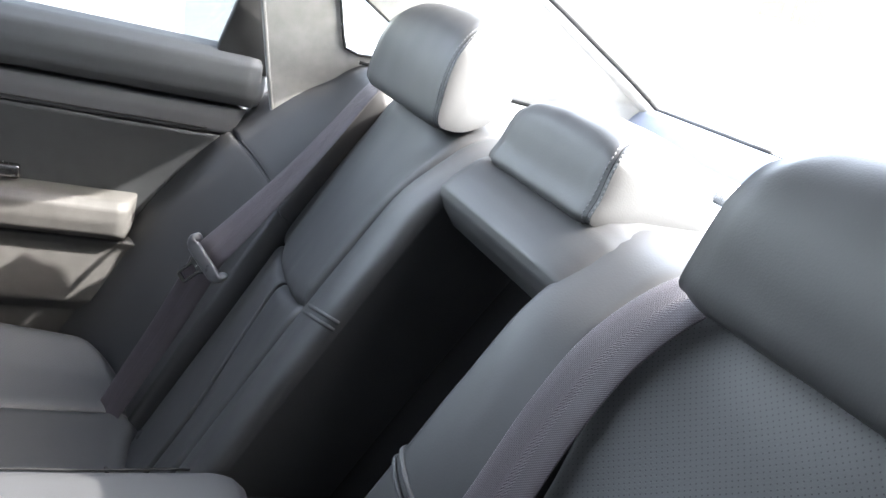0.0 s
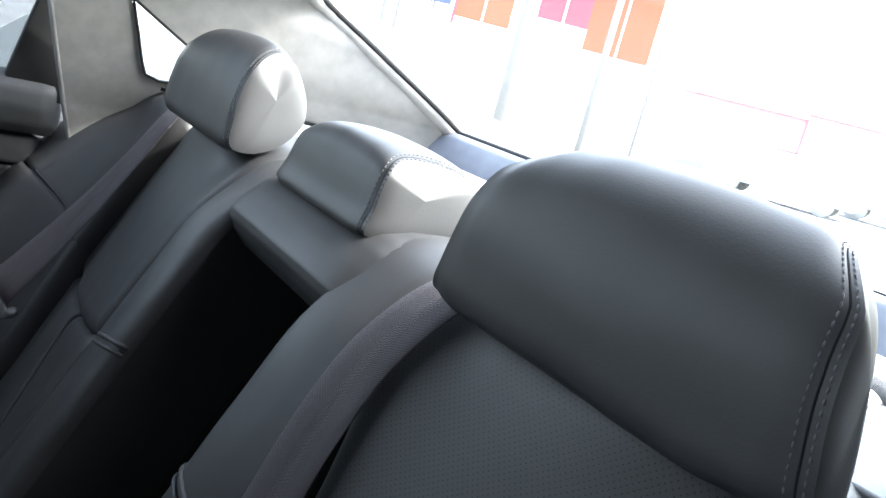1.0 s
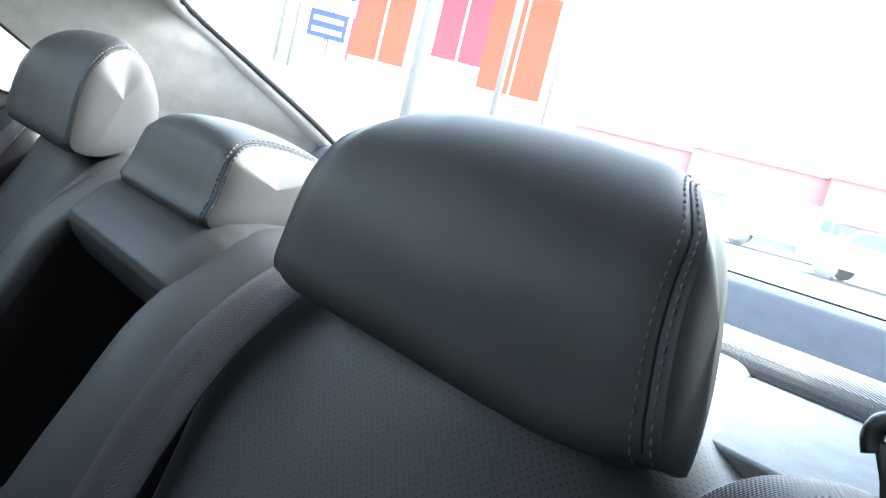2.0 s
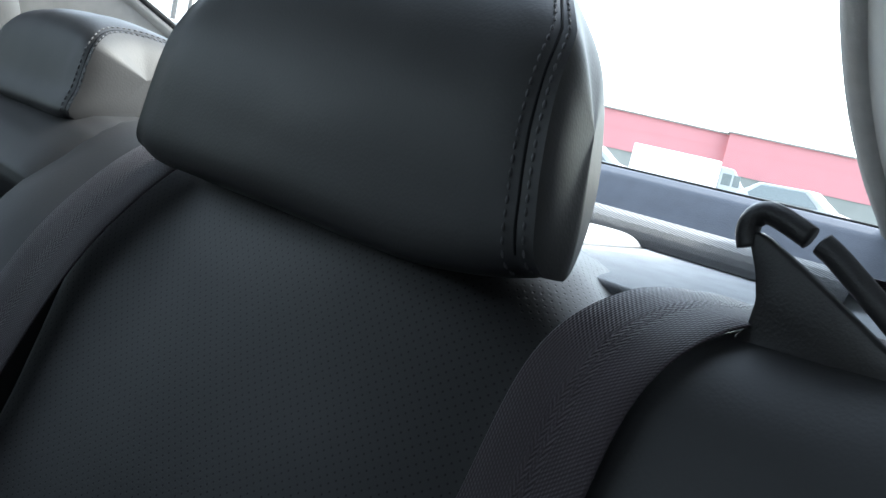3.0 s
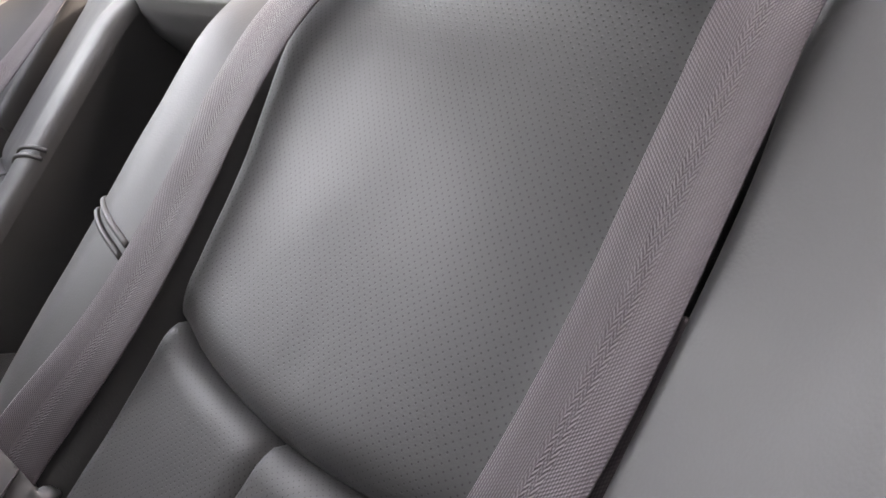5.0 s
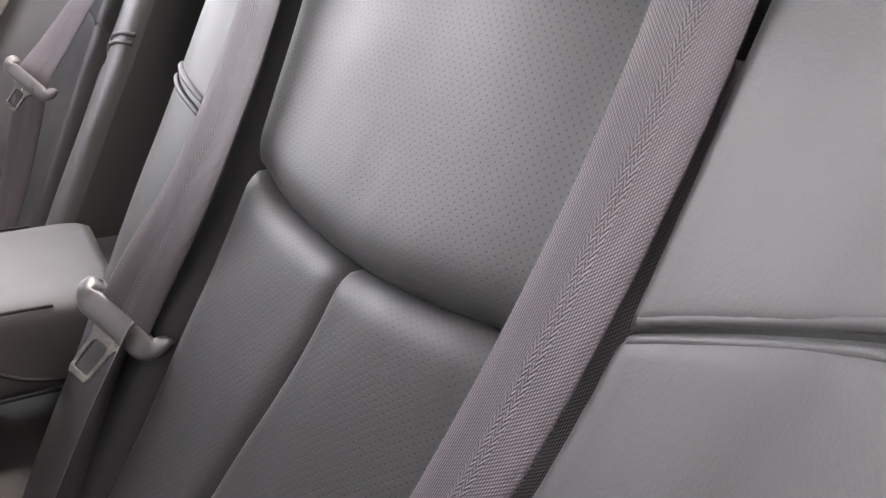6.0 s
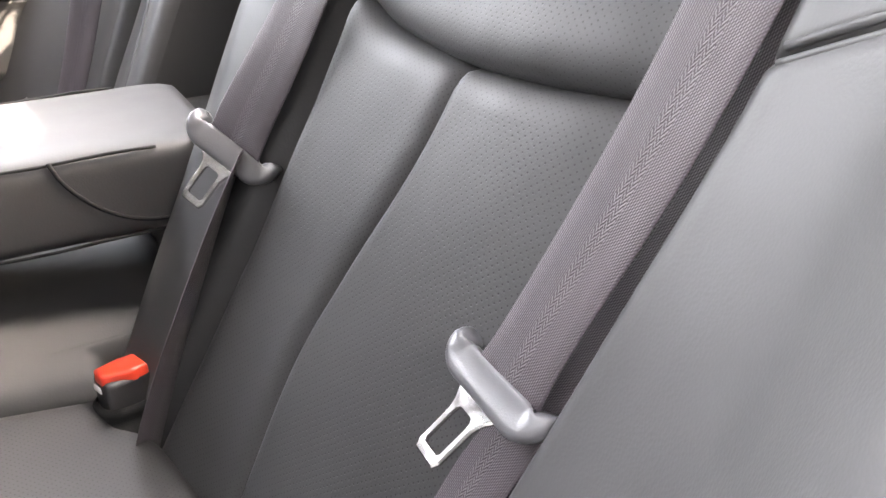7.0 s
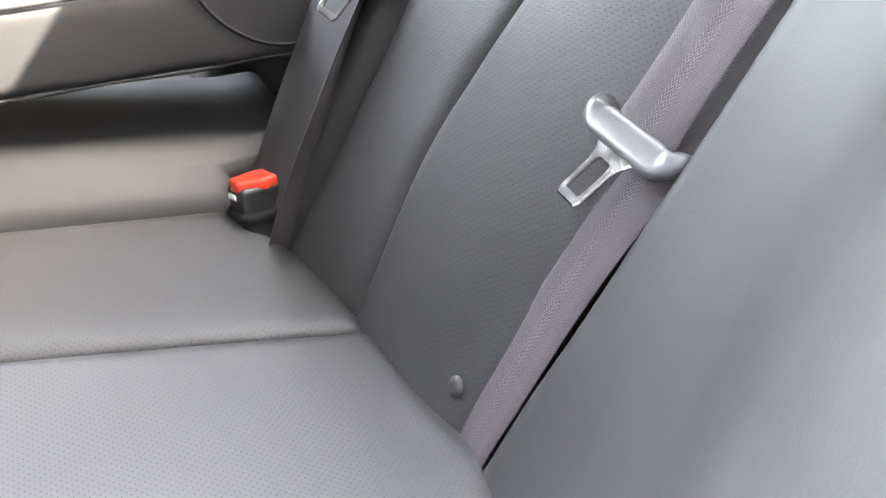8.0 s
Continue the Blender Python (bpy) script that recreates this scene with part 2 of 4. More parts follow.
def table(xs, ys, x):
    """A smooth curve through a few knots."""
    if x <= xs[0]:
        return ys[0]
    for i in range(len(xs) - 1):
        if x <= xs[i + 1]:
            t = (x - xs[i]) / (xs[i + 1] - xs[i])
            sl = lambda k: 0 if k in (0, len(xs) - 1) else (ys[k + 1] - ys[k - 1]) / (xs[k + 1] - xs[k - 1])
            d = xs[i + 1] - xs[i]
            h = t * t * (3 - 2 * t)
            return ys[i] * (1 - h) + ys[i + 1] * h + sl(i) * d * t * (1 - t) ** 2 - sl(i + 1) * d * t * t * (1 - t)
    return ys[-1]


# the backrest's own frame: x across, v up its face, h out of it; it rolls over at its top
VC, ROLL_R = 0.585, 0.066
FACE_Y = 0.034


def back(x, v, h):
    ty, tz, ny, nz = 0.447, 0.894, -0.894, 0.447
    if v <= VC:
        return Vector((x, FACE_Y + ty * v + ny * h, tz * v + nz * h))
    a = min((v - VC) / ROLL_R, 1.25)
    rest = (v - VC) - a * ROLL_R
    cy, cz = FACE_Y + ty * VC - ROLL_R * ny, tz * VC - ROLL_R * nz
    ca, sa = math.cos(a), math.sin(a)
    n2, t2 = (ca * ny + sa * ty, ca * nz + sa * tz), (ca * ty - sa * ny, ca * tz - sa * nz)
    return Vector((x, cy + (ROLL_R + h) * n2[0] + rest * t2[0], cz + (ROLL_R + h) * n2[1] + rest * t2[1]))


def face_h(ax):
    """How far the padding stands proud at a distance ax from the car's middle."""
    return table((0.0, 0.115, 0.15, 0.19, 0.225, 0.25, 0.30, 0.38, 0.44, 0.48, 0.52, 0.57),
                 (0.044, 0.044, 0.046, 0.037, 0.025, 0.019, 0.010, 0.002, -0.004, -0.011, -0.020, -0.022), ax)


def bolster_h(ax):
    return table((0.50, 0.57, 0.60, 0.64, 0.68, 0.72, 0.76, 0.80), (-0.003, -0.001, 0.005, 0.022, 0.058, 0.098, 0.115, 0.12), ax)


def bolster_taper(v):
    """The outer bolster flattens towards the shoulder."""
    return table((0.0, 0.20, 0.37, 0.42, 0.48, 0.53, 0.58, 0.66), (1.0, 0.95, 0.82, 0.69, 0.57, 0.43, 0.20, 0.08), v)


def round_drop(d, r, deep):
    """The fall of padding at a distance d from its edge."""
    if d >= r:
        return 0.0
    q = 1 - d / r
    return deep * (1 - math.sqrt(max(1 - q * q, 0)))


def pillow(bm, s, x0, x1, v0, v1, edges, nu=24, nv=40, hadd=0.0, skirt=(0.09, 0.09, 0.09, 0.09), hf=None):
    """Padding on the backrest between x0 and x1 (of v) and v0 and v1 (of x); edges: (radius, fall) at x0, x1, v0, v1."""
    def dense(t):
        return 0.5 - 0.5 * math.cos(math.pi * t)

    def at(a, b, down=0.0):
        ta, tb = lerp(a, dense(a), 0.7), lerp(b, dense(b), 0.6)
        xm = lerp(x0(0.3), x1(0.3), ta)
        v = lerp(v0(xm), v1(xm), tb)
        x = lerp(x0(v), x1(v), ta)
        v = lerp(v0(x), v1(x), tb)
        h = (hf or face_h)(x)
        if hf is not None and h > 0:
            h *= bolster_taper(v)
        h += hadd + 0.0013 * noise.noise(Vector((x * 13, v * 11, 3.0 * s))) + 0.0005 * noise.noise(Vector((x * 45, v * 30, 7.0 * s)))
        if hf is None:
            h -= 0.0024 * math.exp(-((x - 0.384 + 0.10 * (v - 0.33)) / 0.0040) ** 2) * sstep(0.405, 0.345, v) * sstep(0.318, 0.326, v)
        d0, d1 = round_drop(x - x0(v), *edges[0]), round_drop(x1(v) - x, *edges[1])
        d2, d3 = round_drop(v - v0(x), *edges[2]), round_drop(v1(x) - v, *edges[3])
        h -= max(d0, d1) + max(d2, d3)
        if h > 0 and hf is None:
            h *= 1 - 0.92 * sstep(0.50, 0.66, v)
        if hf is None:
            h += 0.011 * sstep(0.55, 0.63, v) * sstep(0.25, 0.31, x) * sstep(0.54, 0.46, x)
        return back(s * x, v, h - down), (x + d1 - d0, v + d3 - d2)
    vs = grid(bm, at, nu, nv)
    uvl = bm.loops.layers.uv.verify()
    rims = [[vs[0][j] for j in range(nv + 1)], [vs[nu][j] for j in range(nv + 1)],
            [vs[i][0] for i in range(nu + 1)], [vs[i][nv] for i in range(nu + 1)]]
    ins = [lambda k: at(0, k / nv, skirt[0])[0], lambda k: at(1, k / nv, skirt[1])[0], lambda k: at(k / nu, 0, skirt[2])[0], lambda k: at(k / nu, 1, skirt[3])[0]]
    for rim, low, sk in zip(rims, ins, skirt):
        if not sk:
            continue
        lows = [bm.verts.new(low(k)) for k in range(len(rim))]
        for k in range(len(rim) - 1):
            bm.faces.new([rim[k], rim[k + 1], lows[k + 1], lows[k]])
    return bm


def const(c):
    return lambda q: c


def stitches(bm, pts, length=0.0045, gap=0.0025, r=0.0006):
    """Thread laid along a polyline in short raised dashes."""
    pts = [Vector(p) for p in pts]
    seg, acc = [], 0.0
    for a, b in zip(pts, pts[1:]):
        seg.append((acc, a, b))
        acc += (b - a).length

    def at(d):
        for s0, a, b in reversed(seg):
            if d >= s0:
                L = max((b - a).length, 1e-9)
                return a.lerp(b, min((d - s0) / L, 1))
        return pts[0]
    d = 0.0
    while d + length < acc:
        p, q = at(d), at(d + length)
        ax = (q - p).normalized()
        mid = (p + q) / 2
        sd = ax.cross(Vector((0.2, 0.9, 0.37))).normalized()
        up = sd.cross(ax)
        ring0 = []
        for w, k in ((p, 0.4), (mid, 1.0), (q, 0.4)):
            ring0.append([bm.verts.new(w + r * k * (c * sd + e * up)) for c, e in ((1, 0), (0, 1), (-1, 0), (0, -1))])
        for x, y in ((0, 1), (1, 2)):
            for j in range(4):
                bm.faces.new([ring0[x][j], ring0[x][(j + 1) % 4], ring0[y][(j + 1) % 4], ring0[y][j]])
        d += length + gap
    return bm


# ---------------- the rear seat ----------------
def seam_v(x):
    return table((0.25, 0.30, 0.38, 0.45, 0.51), (0.338, 0.325, 0.319, 0.324, 0.332), x)


def bolster_seam_v(x):
    return table((0.54, 0.58, 0.60, 0.64, 0.69, 0.76), (0.345, 0.362, 0.370, 0.383, 0.394, 0.40), x)


def lower_seam_x(v):
    return table((-0.13, 0.0, 0.12, 0.32), (0.329, 0.331, 0.338, 0.386), v)


V_END = 0.71


def inner_x(v):
    return table((-0.13, 0.0, 0.15, 0.32, 0.41, 0.47, 0.55, 0.70), (0.203, 0.213, 0.232, 0.243, 0.236, 0.225, 0.205, 0.196), v)


def bolster_x(v):
    return table((-0.12, 0.0, 0.1, 0.2, 0.36, 0.5, 0.6, 0.66, 0.72), (0.505, 0.515, 0.530, 0.544, 0.566, 0.563, 0.555, 0.575, 0.594), v)


def panel_x(v):
    return bolster_x(v) - 0.022


def seat_back(s, label):
    t = thing("rear_seat", label, "rear seat", "rear seat backs")
    hid = (0.06, 0.06, 0.06, 0.0)
    bm = pillow(bmesh.new(), s, const(0.112), inner_x, const(-0.13), const(V_END),
                ((0.016, 0.016), (0.022, 0.048), (0.02, 0.02), (0.01, 0.0)), 34, 64, skirt=(0.0, 0.08, 0.08, 0.0))
    part("inner_bolster", bm, M_LEATHER, t)
    bm = bmesh.new()
    grid(bm, lambda a, b: (back(s * (0.112 + 0.004 * (a > 0)), lerp(-0.13, 0.60, b), 0.0285 * (1 - 0.92 * sstep(0.50, 0.66, lerp(-0.13, 0.60, b))) - 0.13 * a), (a, b)), 3, 40)
    part("bay_side", bm, M_LEATHER, t, "leather side of the armrest bay")
    bm = pillow(bmesh.new(), s, lambda v: inner_x(v) - 0.001, panel_x, seam_v, const(V_END),
                ((0.020, 0.045), (0.014, 0.030), (0.026, 0.012), (0.01, 0.0)), 34, 44, hadd=0.002, skirt=hid)
    part("upper_panel", bm, M_PERF, t, "perforated leather panel")
    bm = pillow(bmesh.new(), s, lambda v: inner_x(v) - 0.001, lower_seam_x, const(-0.13), seam_v,
                ((0.020, 0.045), (0.018, 0.010), (0.02, 0.02), (0.020, 0.012)), 20, 44, skirt=hid)
    part("lower_panel", bm, M_PERF, t, "perforated leather panel")
    bm = pillow(bmesh.new(), s, lower_seam_x, panel_x, const(-0.13), seam_v,
                ((0.005, 0.010), (0.014, 0.030), (0.02, 0.02), (0.020, 0.012)), 24, 44, skirt=hid)
    part("lower_panel", bm, M_PERF, t, "perforated leather panel")
    bm = pillow(bmesh.new(), s, bolster_x, const(0.80), bolster_seam_v, const(V_END),
                ((0.014, 0.036), (0.02, 0.05), (0.008, 0.004), (0.01, 0.0)), 32, 44, skirt=hid, hf=bolster_h)
    part("outer_bolster", bm, M_LEATHER, t)
    bm = pillow(bmesh.new(), s, bolster_x, const(0.80), const(-0.13), bolster_seam_v,
                ((0.014, 0.036), (0.02, 0.05), (0.02, 0.02), (0.008, 0.004)), 32, 44, skirt=hid, hf=bolster_h)
    part("outer_bolster", bm, M_LEATHER, t)
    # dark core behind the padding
    # near-black sheet behind the padding: shade of the gaps put into its colour
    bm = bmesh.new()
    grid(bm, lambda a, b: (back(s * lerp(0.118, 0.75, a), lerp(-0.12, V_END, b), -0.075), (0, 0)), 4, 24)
    part("gap_shade", bm, M_PIPE, t)
    # piping pressed into the bolster seam, and the double fold on the inner bolster
    for off in (-0.0034, 0.0034):
        bm = bmesh.new()
        tube(bm, [back(s * x, bolster_seam_v(x) + off, bolster_h(x) * bolster_taper(bolster_seam_v(x)) - 0.0022) for x in [0.580 + 0.007 * i for i in range(20)]], 0.0020, 8)
        part("piping", bm, M_LEATHER, t, "stitched leather piping")
    for off in (-0.0045, 0.0045):
        bm = bmesh.new()
        tube(bm, [back(s * x, 0.372 - 0.25 * (x - 0.112) + off, face_h(x) - round_drop(x - 0.112, 0.016, 0.016) + 0.0005) for x in [0.113 + 0.0008 * i for i in range(12)] + [0.124 + 0.005 * i for i in range(14)]], 0.0024, 8)
        part("piping", bm, M_LEATHER, t, "double stitched fold")
    bm = stitches(bmesh.new(), [back(s * x, seam_v(x) + 0.006, face_h(x) - 0.0075) for x in [0.27 + 0.008 * i for i in range(29)]], 0.004, 0.003, 0.0005)
    part("stitching", bm, M_PIPE, t)
    # pressed button near the bottom
    bm = bmesh.new()
    c = back(s * 0.462, -0.006, face_h(0.462) + 0.001)
    q = Vector((0, -0.894, 0.447))
    turn = q.to_track_quat("Z", "Y").to_matrix().to_4x4()

    def knob(a, b):
        r = 0.008 * a
        return Matrix.Translation(c) @ turn @ Vector((r * math.cos(6.2832 * b), r * math.sin(6.2832 * b), 0.0035 * (1 - a ** 4) - 0.001)), (a, b)
    grid(bm, knob, 8, 20, closed_v=True)
    part("button", bm, M_LEATHER, t)
    return t


seat_back(1, "dark grey leather rear seat back with perforated panels")
seat_back(-1, "dark grey leather rear seat back beside the far door")

# middle section: the bay of the folded armrest and the cap over it
mid = thing("middle_seat_back", "open armrest bay in the dark leather seat back", "seat back")
# bay back coloured near black to carry the shade of the recess
bm = bmesh.new()
grid(bm, lambda a, b: (back(lerp(-0.135, 0.135, a), lerp(-0.06, 0.60, b), -0.105 + 0.01 * math.sin(math.pi * b)), (0, 0)), 8, 20)
part("bay_wall", bm, M_FELT, mid, "back of the bay with its shade put into the black")
CAP = [(0.345, 0.440), (0.300, 0.455), (0.268, 0.474), (0.252, 0.492), (0.2465, 0.504), (0.2475, 0.513), (0.254, 0.521), (0.266, 0.534), (0.282, 0.548), (0.300, 0.556), (0.33, 0.560), (0.42, 0.558)]


def cap(a, b):
    k = b * (len(CAP) - 1)
    i = min(int(k), len(CAP) - 2)
    y, z = lerp(CAP[i][0], CAP[i + 1][0], k - i), lerp(CAP[i][1], CAP[i + 1][1], k - i)
    x = lerp(-0.137, 0.137, a)
    e = 0.010 * (abs(x) / 0.137) ** 10
    return Vector((x, y + e * 0.8, z - e * 0.6)), (x, y)


grid(bm := bmesh.new(), cap, 40, 44)
part("cap", bm, M_LEATHER, mid)


# headrests
SEAM_U = 0.945


def headrest(cx, wide, taper, prof, label, posts=True, side_out=0.004, narrow=0.46, raised=0.0):
    """A padded headrest: a side outline (y, z) swept across x, narrower towards the top, with a seam near each end."""
    t = thing("headrest", label, "headrest", "rear headrests", at=(cx, prof[0][0], prof[0][1]))
    n = len(prof)

    def ring(q):
        k = (q % 1.0) * n
        i = int(k)
        f = k - i
        p0, p1, p2, p3 = [Vector(prof[(i + d) % n]) for d in (-1, 0, 1, 2)]
        return 0.5 * ((2 * p1) + (p2 - p0) * f + (2 * p0 - 5 * p1 + 4 * p2 - p3) * f * f + (3 * p1 - p0 - 3 * p2 + p3) * f ** 3)
    cy, cz = sum(p[0] for p in prof) / n, sum(p[1] for p in prof) / n
    zlo = min(p[1] for p in prof)
    zhi = max(p[1] for p in prof)
    yfr = min(p[0] for p in prof) + 0.02

    def half(z):
        k = (z - zlo) / (zhi - zlo)
        return wide - taper * k - 0.012 * max(k - 0.72, 0) ** 2 / 0.08

    def place(u, q, grow=0.0):
        """u from -1 to 1 across the front cover, q round the outline."""
        y, z = ring(q)
        au = abs(u)
        edge = 1 - 0.014 * math.exp(-((u - SEAM_U) / 0.010) ** 2) - 0.06 * sstep(0.75, 1.0, au) ** 2
        y2, z2 = cy + (y - cy) * edge, cz + (z - cz) * edge
        z2 += raised * sstep(0.5, 1.0, u) * sstep(cz, zlo, z) - 0.008 * au ** 2.5 * sstep(cz, zhi, z)
        grow += 0.0007 * noise.noise(Vector((cx * 5 + u * 3.0, y * 22, z * 22))) + 0.0004 * sstep(0.6, 0.95, au) * noise.noise(Vector((cx + u * 14, y * 70, z * 70)))
        out = Vector((0, y - cy, z - cz)).normalized() * grow
        return Vector((cx + u * (half(z) - narrow * max(y - yfr, 0)), y2, z2)) + out

    def end(sg, w, q, grow=0.0):
        """The side cover: w 0 at the seam, 1 in its middle."""
        p = place(sg, q)
        sc = 1 - w
        xo = side_out * (1 - (1 - w) ** 5)
        mid_x = cx + sg * (half(cz) - narrow * (cy - yfr))
        x = lerp(mid_x, p.x, sc) + sg * xo
        out = Vector((0, p.y - cy, p.z - cz)).normalized() * grow
        return Vector((x, cy + (p.y - cy) * sc, cz + (p.z - cz) * sc)) + out
    bm = bmesh.new()
    grid(bm, lambda a, b: (place(math.copysign(1 - (1 - abs(2 * a - 1)) ** 1.7, a - 0.5), b), ((a - 0.5) * 2 * wide, b * 0.4)), 64, 80, closed_v=True)
    part("front_cover", bm, M_LEATHER, t)
    for sg in (-1, 1):
        bm = bmesh.new()
        grid(bm, lambda a, b: (end(sg, a ** 1.8 * 0.9999, b), (a * 0.03, b * 0.4)), 20, 80, closed_v=True)
        part("side_cover", bm, M_LEATHER, t)
        qs = [-0.02 + 0.62 * k / 120 for k in range(121)]
        rows = ([place(SEAM_U - 0.0042 / wide, q, 0.0003) for q in qs], [place(SEAM_U + 0.0042 / wide, q, 0.0003) for q in qs]) if sg > 0 else ([end(-1, 0.06, q, 0.0003) for q in qs],)
        for row in rows:
            part("stitching", stitches(bmesh.new(), row, 0.0030, 0.0019, 0.0008), M_THREAD, t, "light contrast stitching")
    part("seam", tube(bmesh.new(), [place(SEAM_U, q, 0.0) for q in qs[6:]], 0.0007, 6), M_PIPE, t)
    if posts:
        for dx in (-0.07, 0.07):
            bm = tube(bmesh.new(), [(cx + dx, 0.325, 0.50), (cx + dx, 0.323, 0.60)], 0.006, 12)
            part("post", bm, M_CHROME, t)
    return t


OUT_PROF = [(0.266, 0.553), (0.264, 0.584), (0.269, 0.621), (0.281, 0.653), (0.298, 0.673), (0.318, 0.681), (0.336, 0.670), (0.347, 0.650), (0.356, 0.626), (0.360, 0.604), (0.353, 0.585), (0.330, 0.563), (0.297, 0.549)]
MID_PROF = [(0.280, 0.552), (0.286, 0.572), (0.291, 0.594), (0.297, 0.613), (0.310, 0.626), (0.335, 0.630), (0.365, 0.627), (0.392, 0.618), (0.408, 0.600), (0.414, 0.566), (0.39, 0.550), (0.33, 0.545), (0.30, 0.545)]
headrest(0.385, 0.151, 0.022, OUT_PROF, "black leather headrest with double stitched side seams", raised=0.009)
headrest(-0.358, 0.145, 0.016, OUT_PROF, "black leather headrest with double stitched side seams", narrow=0.12)
headrest(-0.004, 0.102, 0.010, MID_PROF, "low middle headrest in stitched dark leather", posts=False, narrow=0.08)

# seat cushions
def cushion_z(y):
    return -0.036 - 0.14 * y if y < 0 else -0.036


def rear_y(x):
    """The line where the cushion meets the backrest."""
    ax = abs(x)
    if ax < 0.112:
        return 0.06
    return 0.030 - 1.117 * lerp(face_h(ax), bolster_h(ax), sstep(0.485, 0.56, ax))


def cushion(x0, x1, lift, edges, label, seams=(), material=None):
    t = thing("seat_cushion", label, "seat cushion", "rear seat cushions")
    cuts = [x0, *seams, x1]
    for a0, a1 in zip(cuts, cuts[1:]):
        def at(a, b, down=0.0):
            ta, tb = 0.5 - 0.5 * math.cos(math.pi * a), b
            tilt = 0.12 * min(lerp(0.06, -0.47, tb), 0)
            b0 = a0 + (tilt if a0 > 0 else -tilt) * (a0 in seams)
            b1 = a1 + (tilt if a1 > 0 else -tilt) * (a1 in seams)
            x = lerp(b0, b1, ta)
            rear = rear_y(x)
            y = lerp(rear, -0.47, tb ** 1.25)
            z = cushion_z(y) + lift(x)
            z -= max(round_drop(x - b0, *(edges[0] if a0 == x0 else (0.02, 0.008))), round_drop(b1 - x, *(edges[1] if a1 == x1 else (0.02, 0.008))))
            z -= round_drop(y + 0.47, 0.06, 0.06) + round_drop(rear - y, 0.024, 0.030)
            return Vector((x, y, z - down)), (x, y)
        bm = bmesh.new()
        vs = grid(bm, at, 44, 60)
        for row, fix in ((vs[0], 0), (vs[44], 1)):
            low = [bm.verts.new(at(fix, k / 60, 0.09)[0]) for k in range(61)]
            for k in range(60):
                bm.faces.new([row[k], row[k + 1], low[k + 1], low[k]])
        low = [bm.verts.new(at(k / 44, 1, 0.2)[0]) for k in range(45)]
        for k in range(44):
            bm.faces.new([vs[k][60], vs[k + 1][60], low[k + 1], low[k]])
        part("cushion_panel", bm, material or M_PERF, t)
    return t


side_lift = lambda x: 0.012 + table((0.15, 0.20, 0.30, 0.50, 0.60, 0.70), (0.014, 0.010, 0.003, 0.0, 0.02, 0.06), abs(x))
cushion(0.144, 0.70, side_lift, ((0.03, 0.02), (0.04, 0.05)), "dark leather rear seat cushion with perforated middle", (0.350, 0.545))
cushion(-0.70, -0.144, side_lift, ((0.04, 0.05), (0.03, 0.02)), "dark leather rear seat cushion beside the far door", (-0.545, -0.350))
cushion(-0.142, 0.142, lambda x: 0.070 - 0.046 * min(max(abs(x) - 0.090, 0) / 0.052, 1.0), ((0.010, 0.014), (0.010, 0.014)), "raised middle cushion of the dark leather rear seat", (), M_LEATHER)

# folded armrest
arm = thing("armrest", "folded down rear armrest in smooth black leather", "armrest")


def arm_at(a, b, w=0.108):
    """a round the section, b along from the hinge forwards; both ends rounded off."""
    q = 2 * math.pi * a
    cx, cz = math.cos(q), math.sin(q)
    sq = lambda c: math.copysign(abs(c) ** 0.24, c)
    end = min((1 - b) / 0.06, 1.0)
    shrink = math.sqrt(max(1 - (1 - end) ** 2, 0.0001))
    hinge = min(b / 0.07, 1.0)
    wide = w * (0.3 + 0.7 * shrink) * (0.72 + 0.28 * math.sqrt(max(1 - (1 - hinge) ** 2, 0)))
    x = wide * sq(cx)
    y = lerp(0.097, -0.43, b)
    crown = 0.004 * (1 - (x / w) ** 2) + 0.0012 * noise.noise(Vector((x * 18, y * 14, 5)))
    return Vector((x, y, 0.1425 + 0.039 * shrink * sq(cz) + (crown if cz > 0 else -crown))), (a, b)


bm = bmesh.new()
vs = grid(bm, arm_at, 72, 64, closed_u=True)
bm.faces.new([v[64] for v in vs])
bm.faces.new([v[0] for v in vs][::-1])
part("arm_body", bm, M_LEATHER, arm)
for sg in (-1, 1):
    for dz in (0.036, -0.036):
        bm = tube(bmesh.new(), [(sg * 0.1062, 0.048 - 0.018 * i, 0.1425 + dz + 0.0008 * math.sin(i * 0.9)) for i in range(25)], 0.0014, 8)
        part("piping", bm, M_PIPE, arm)
    bm = tube(bmesh.new(), [(sg * 0.1078, lerp(-0.033, 0.050, k / 18), 0.180 - 0.063 * math.sin(0.5 * math.pi * (k / 18) ** 0.7)) for k in range(19)], 0.0018, 8)
    part("piping", bm, M_PIPE, arm, "curved stitched wing seam")
bm = box(bmesh.new(), (-0.085, 0.075, 0.108), (0.085, 0.15, 0.165), 0.012, 3)
part("hinge", bm, M_FELT, arm, "dark hinge of the armrest")


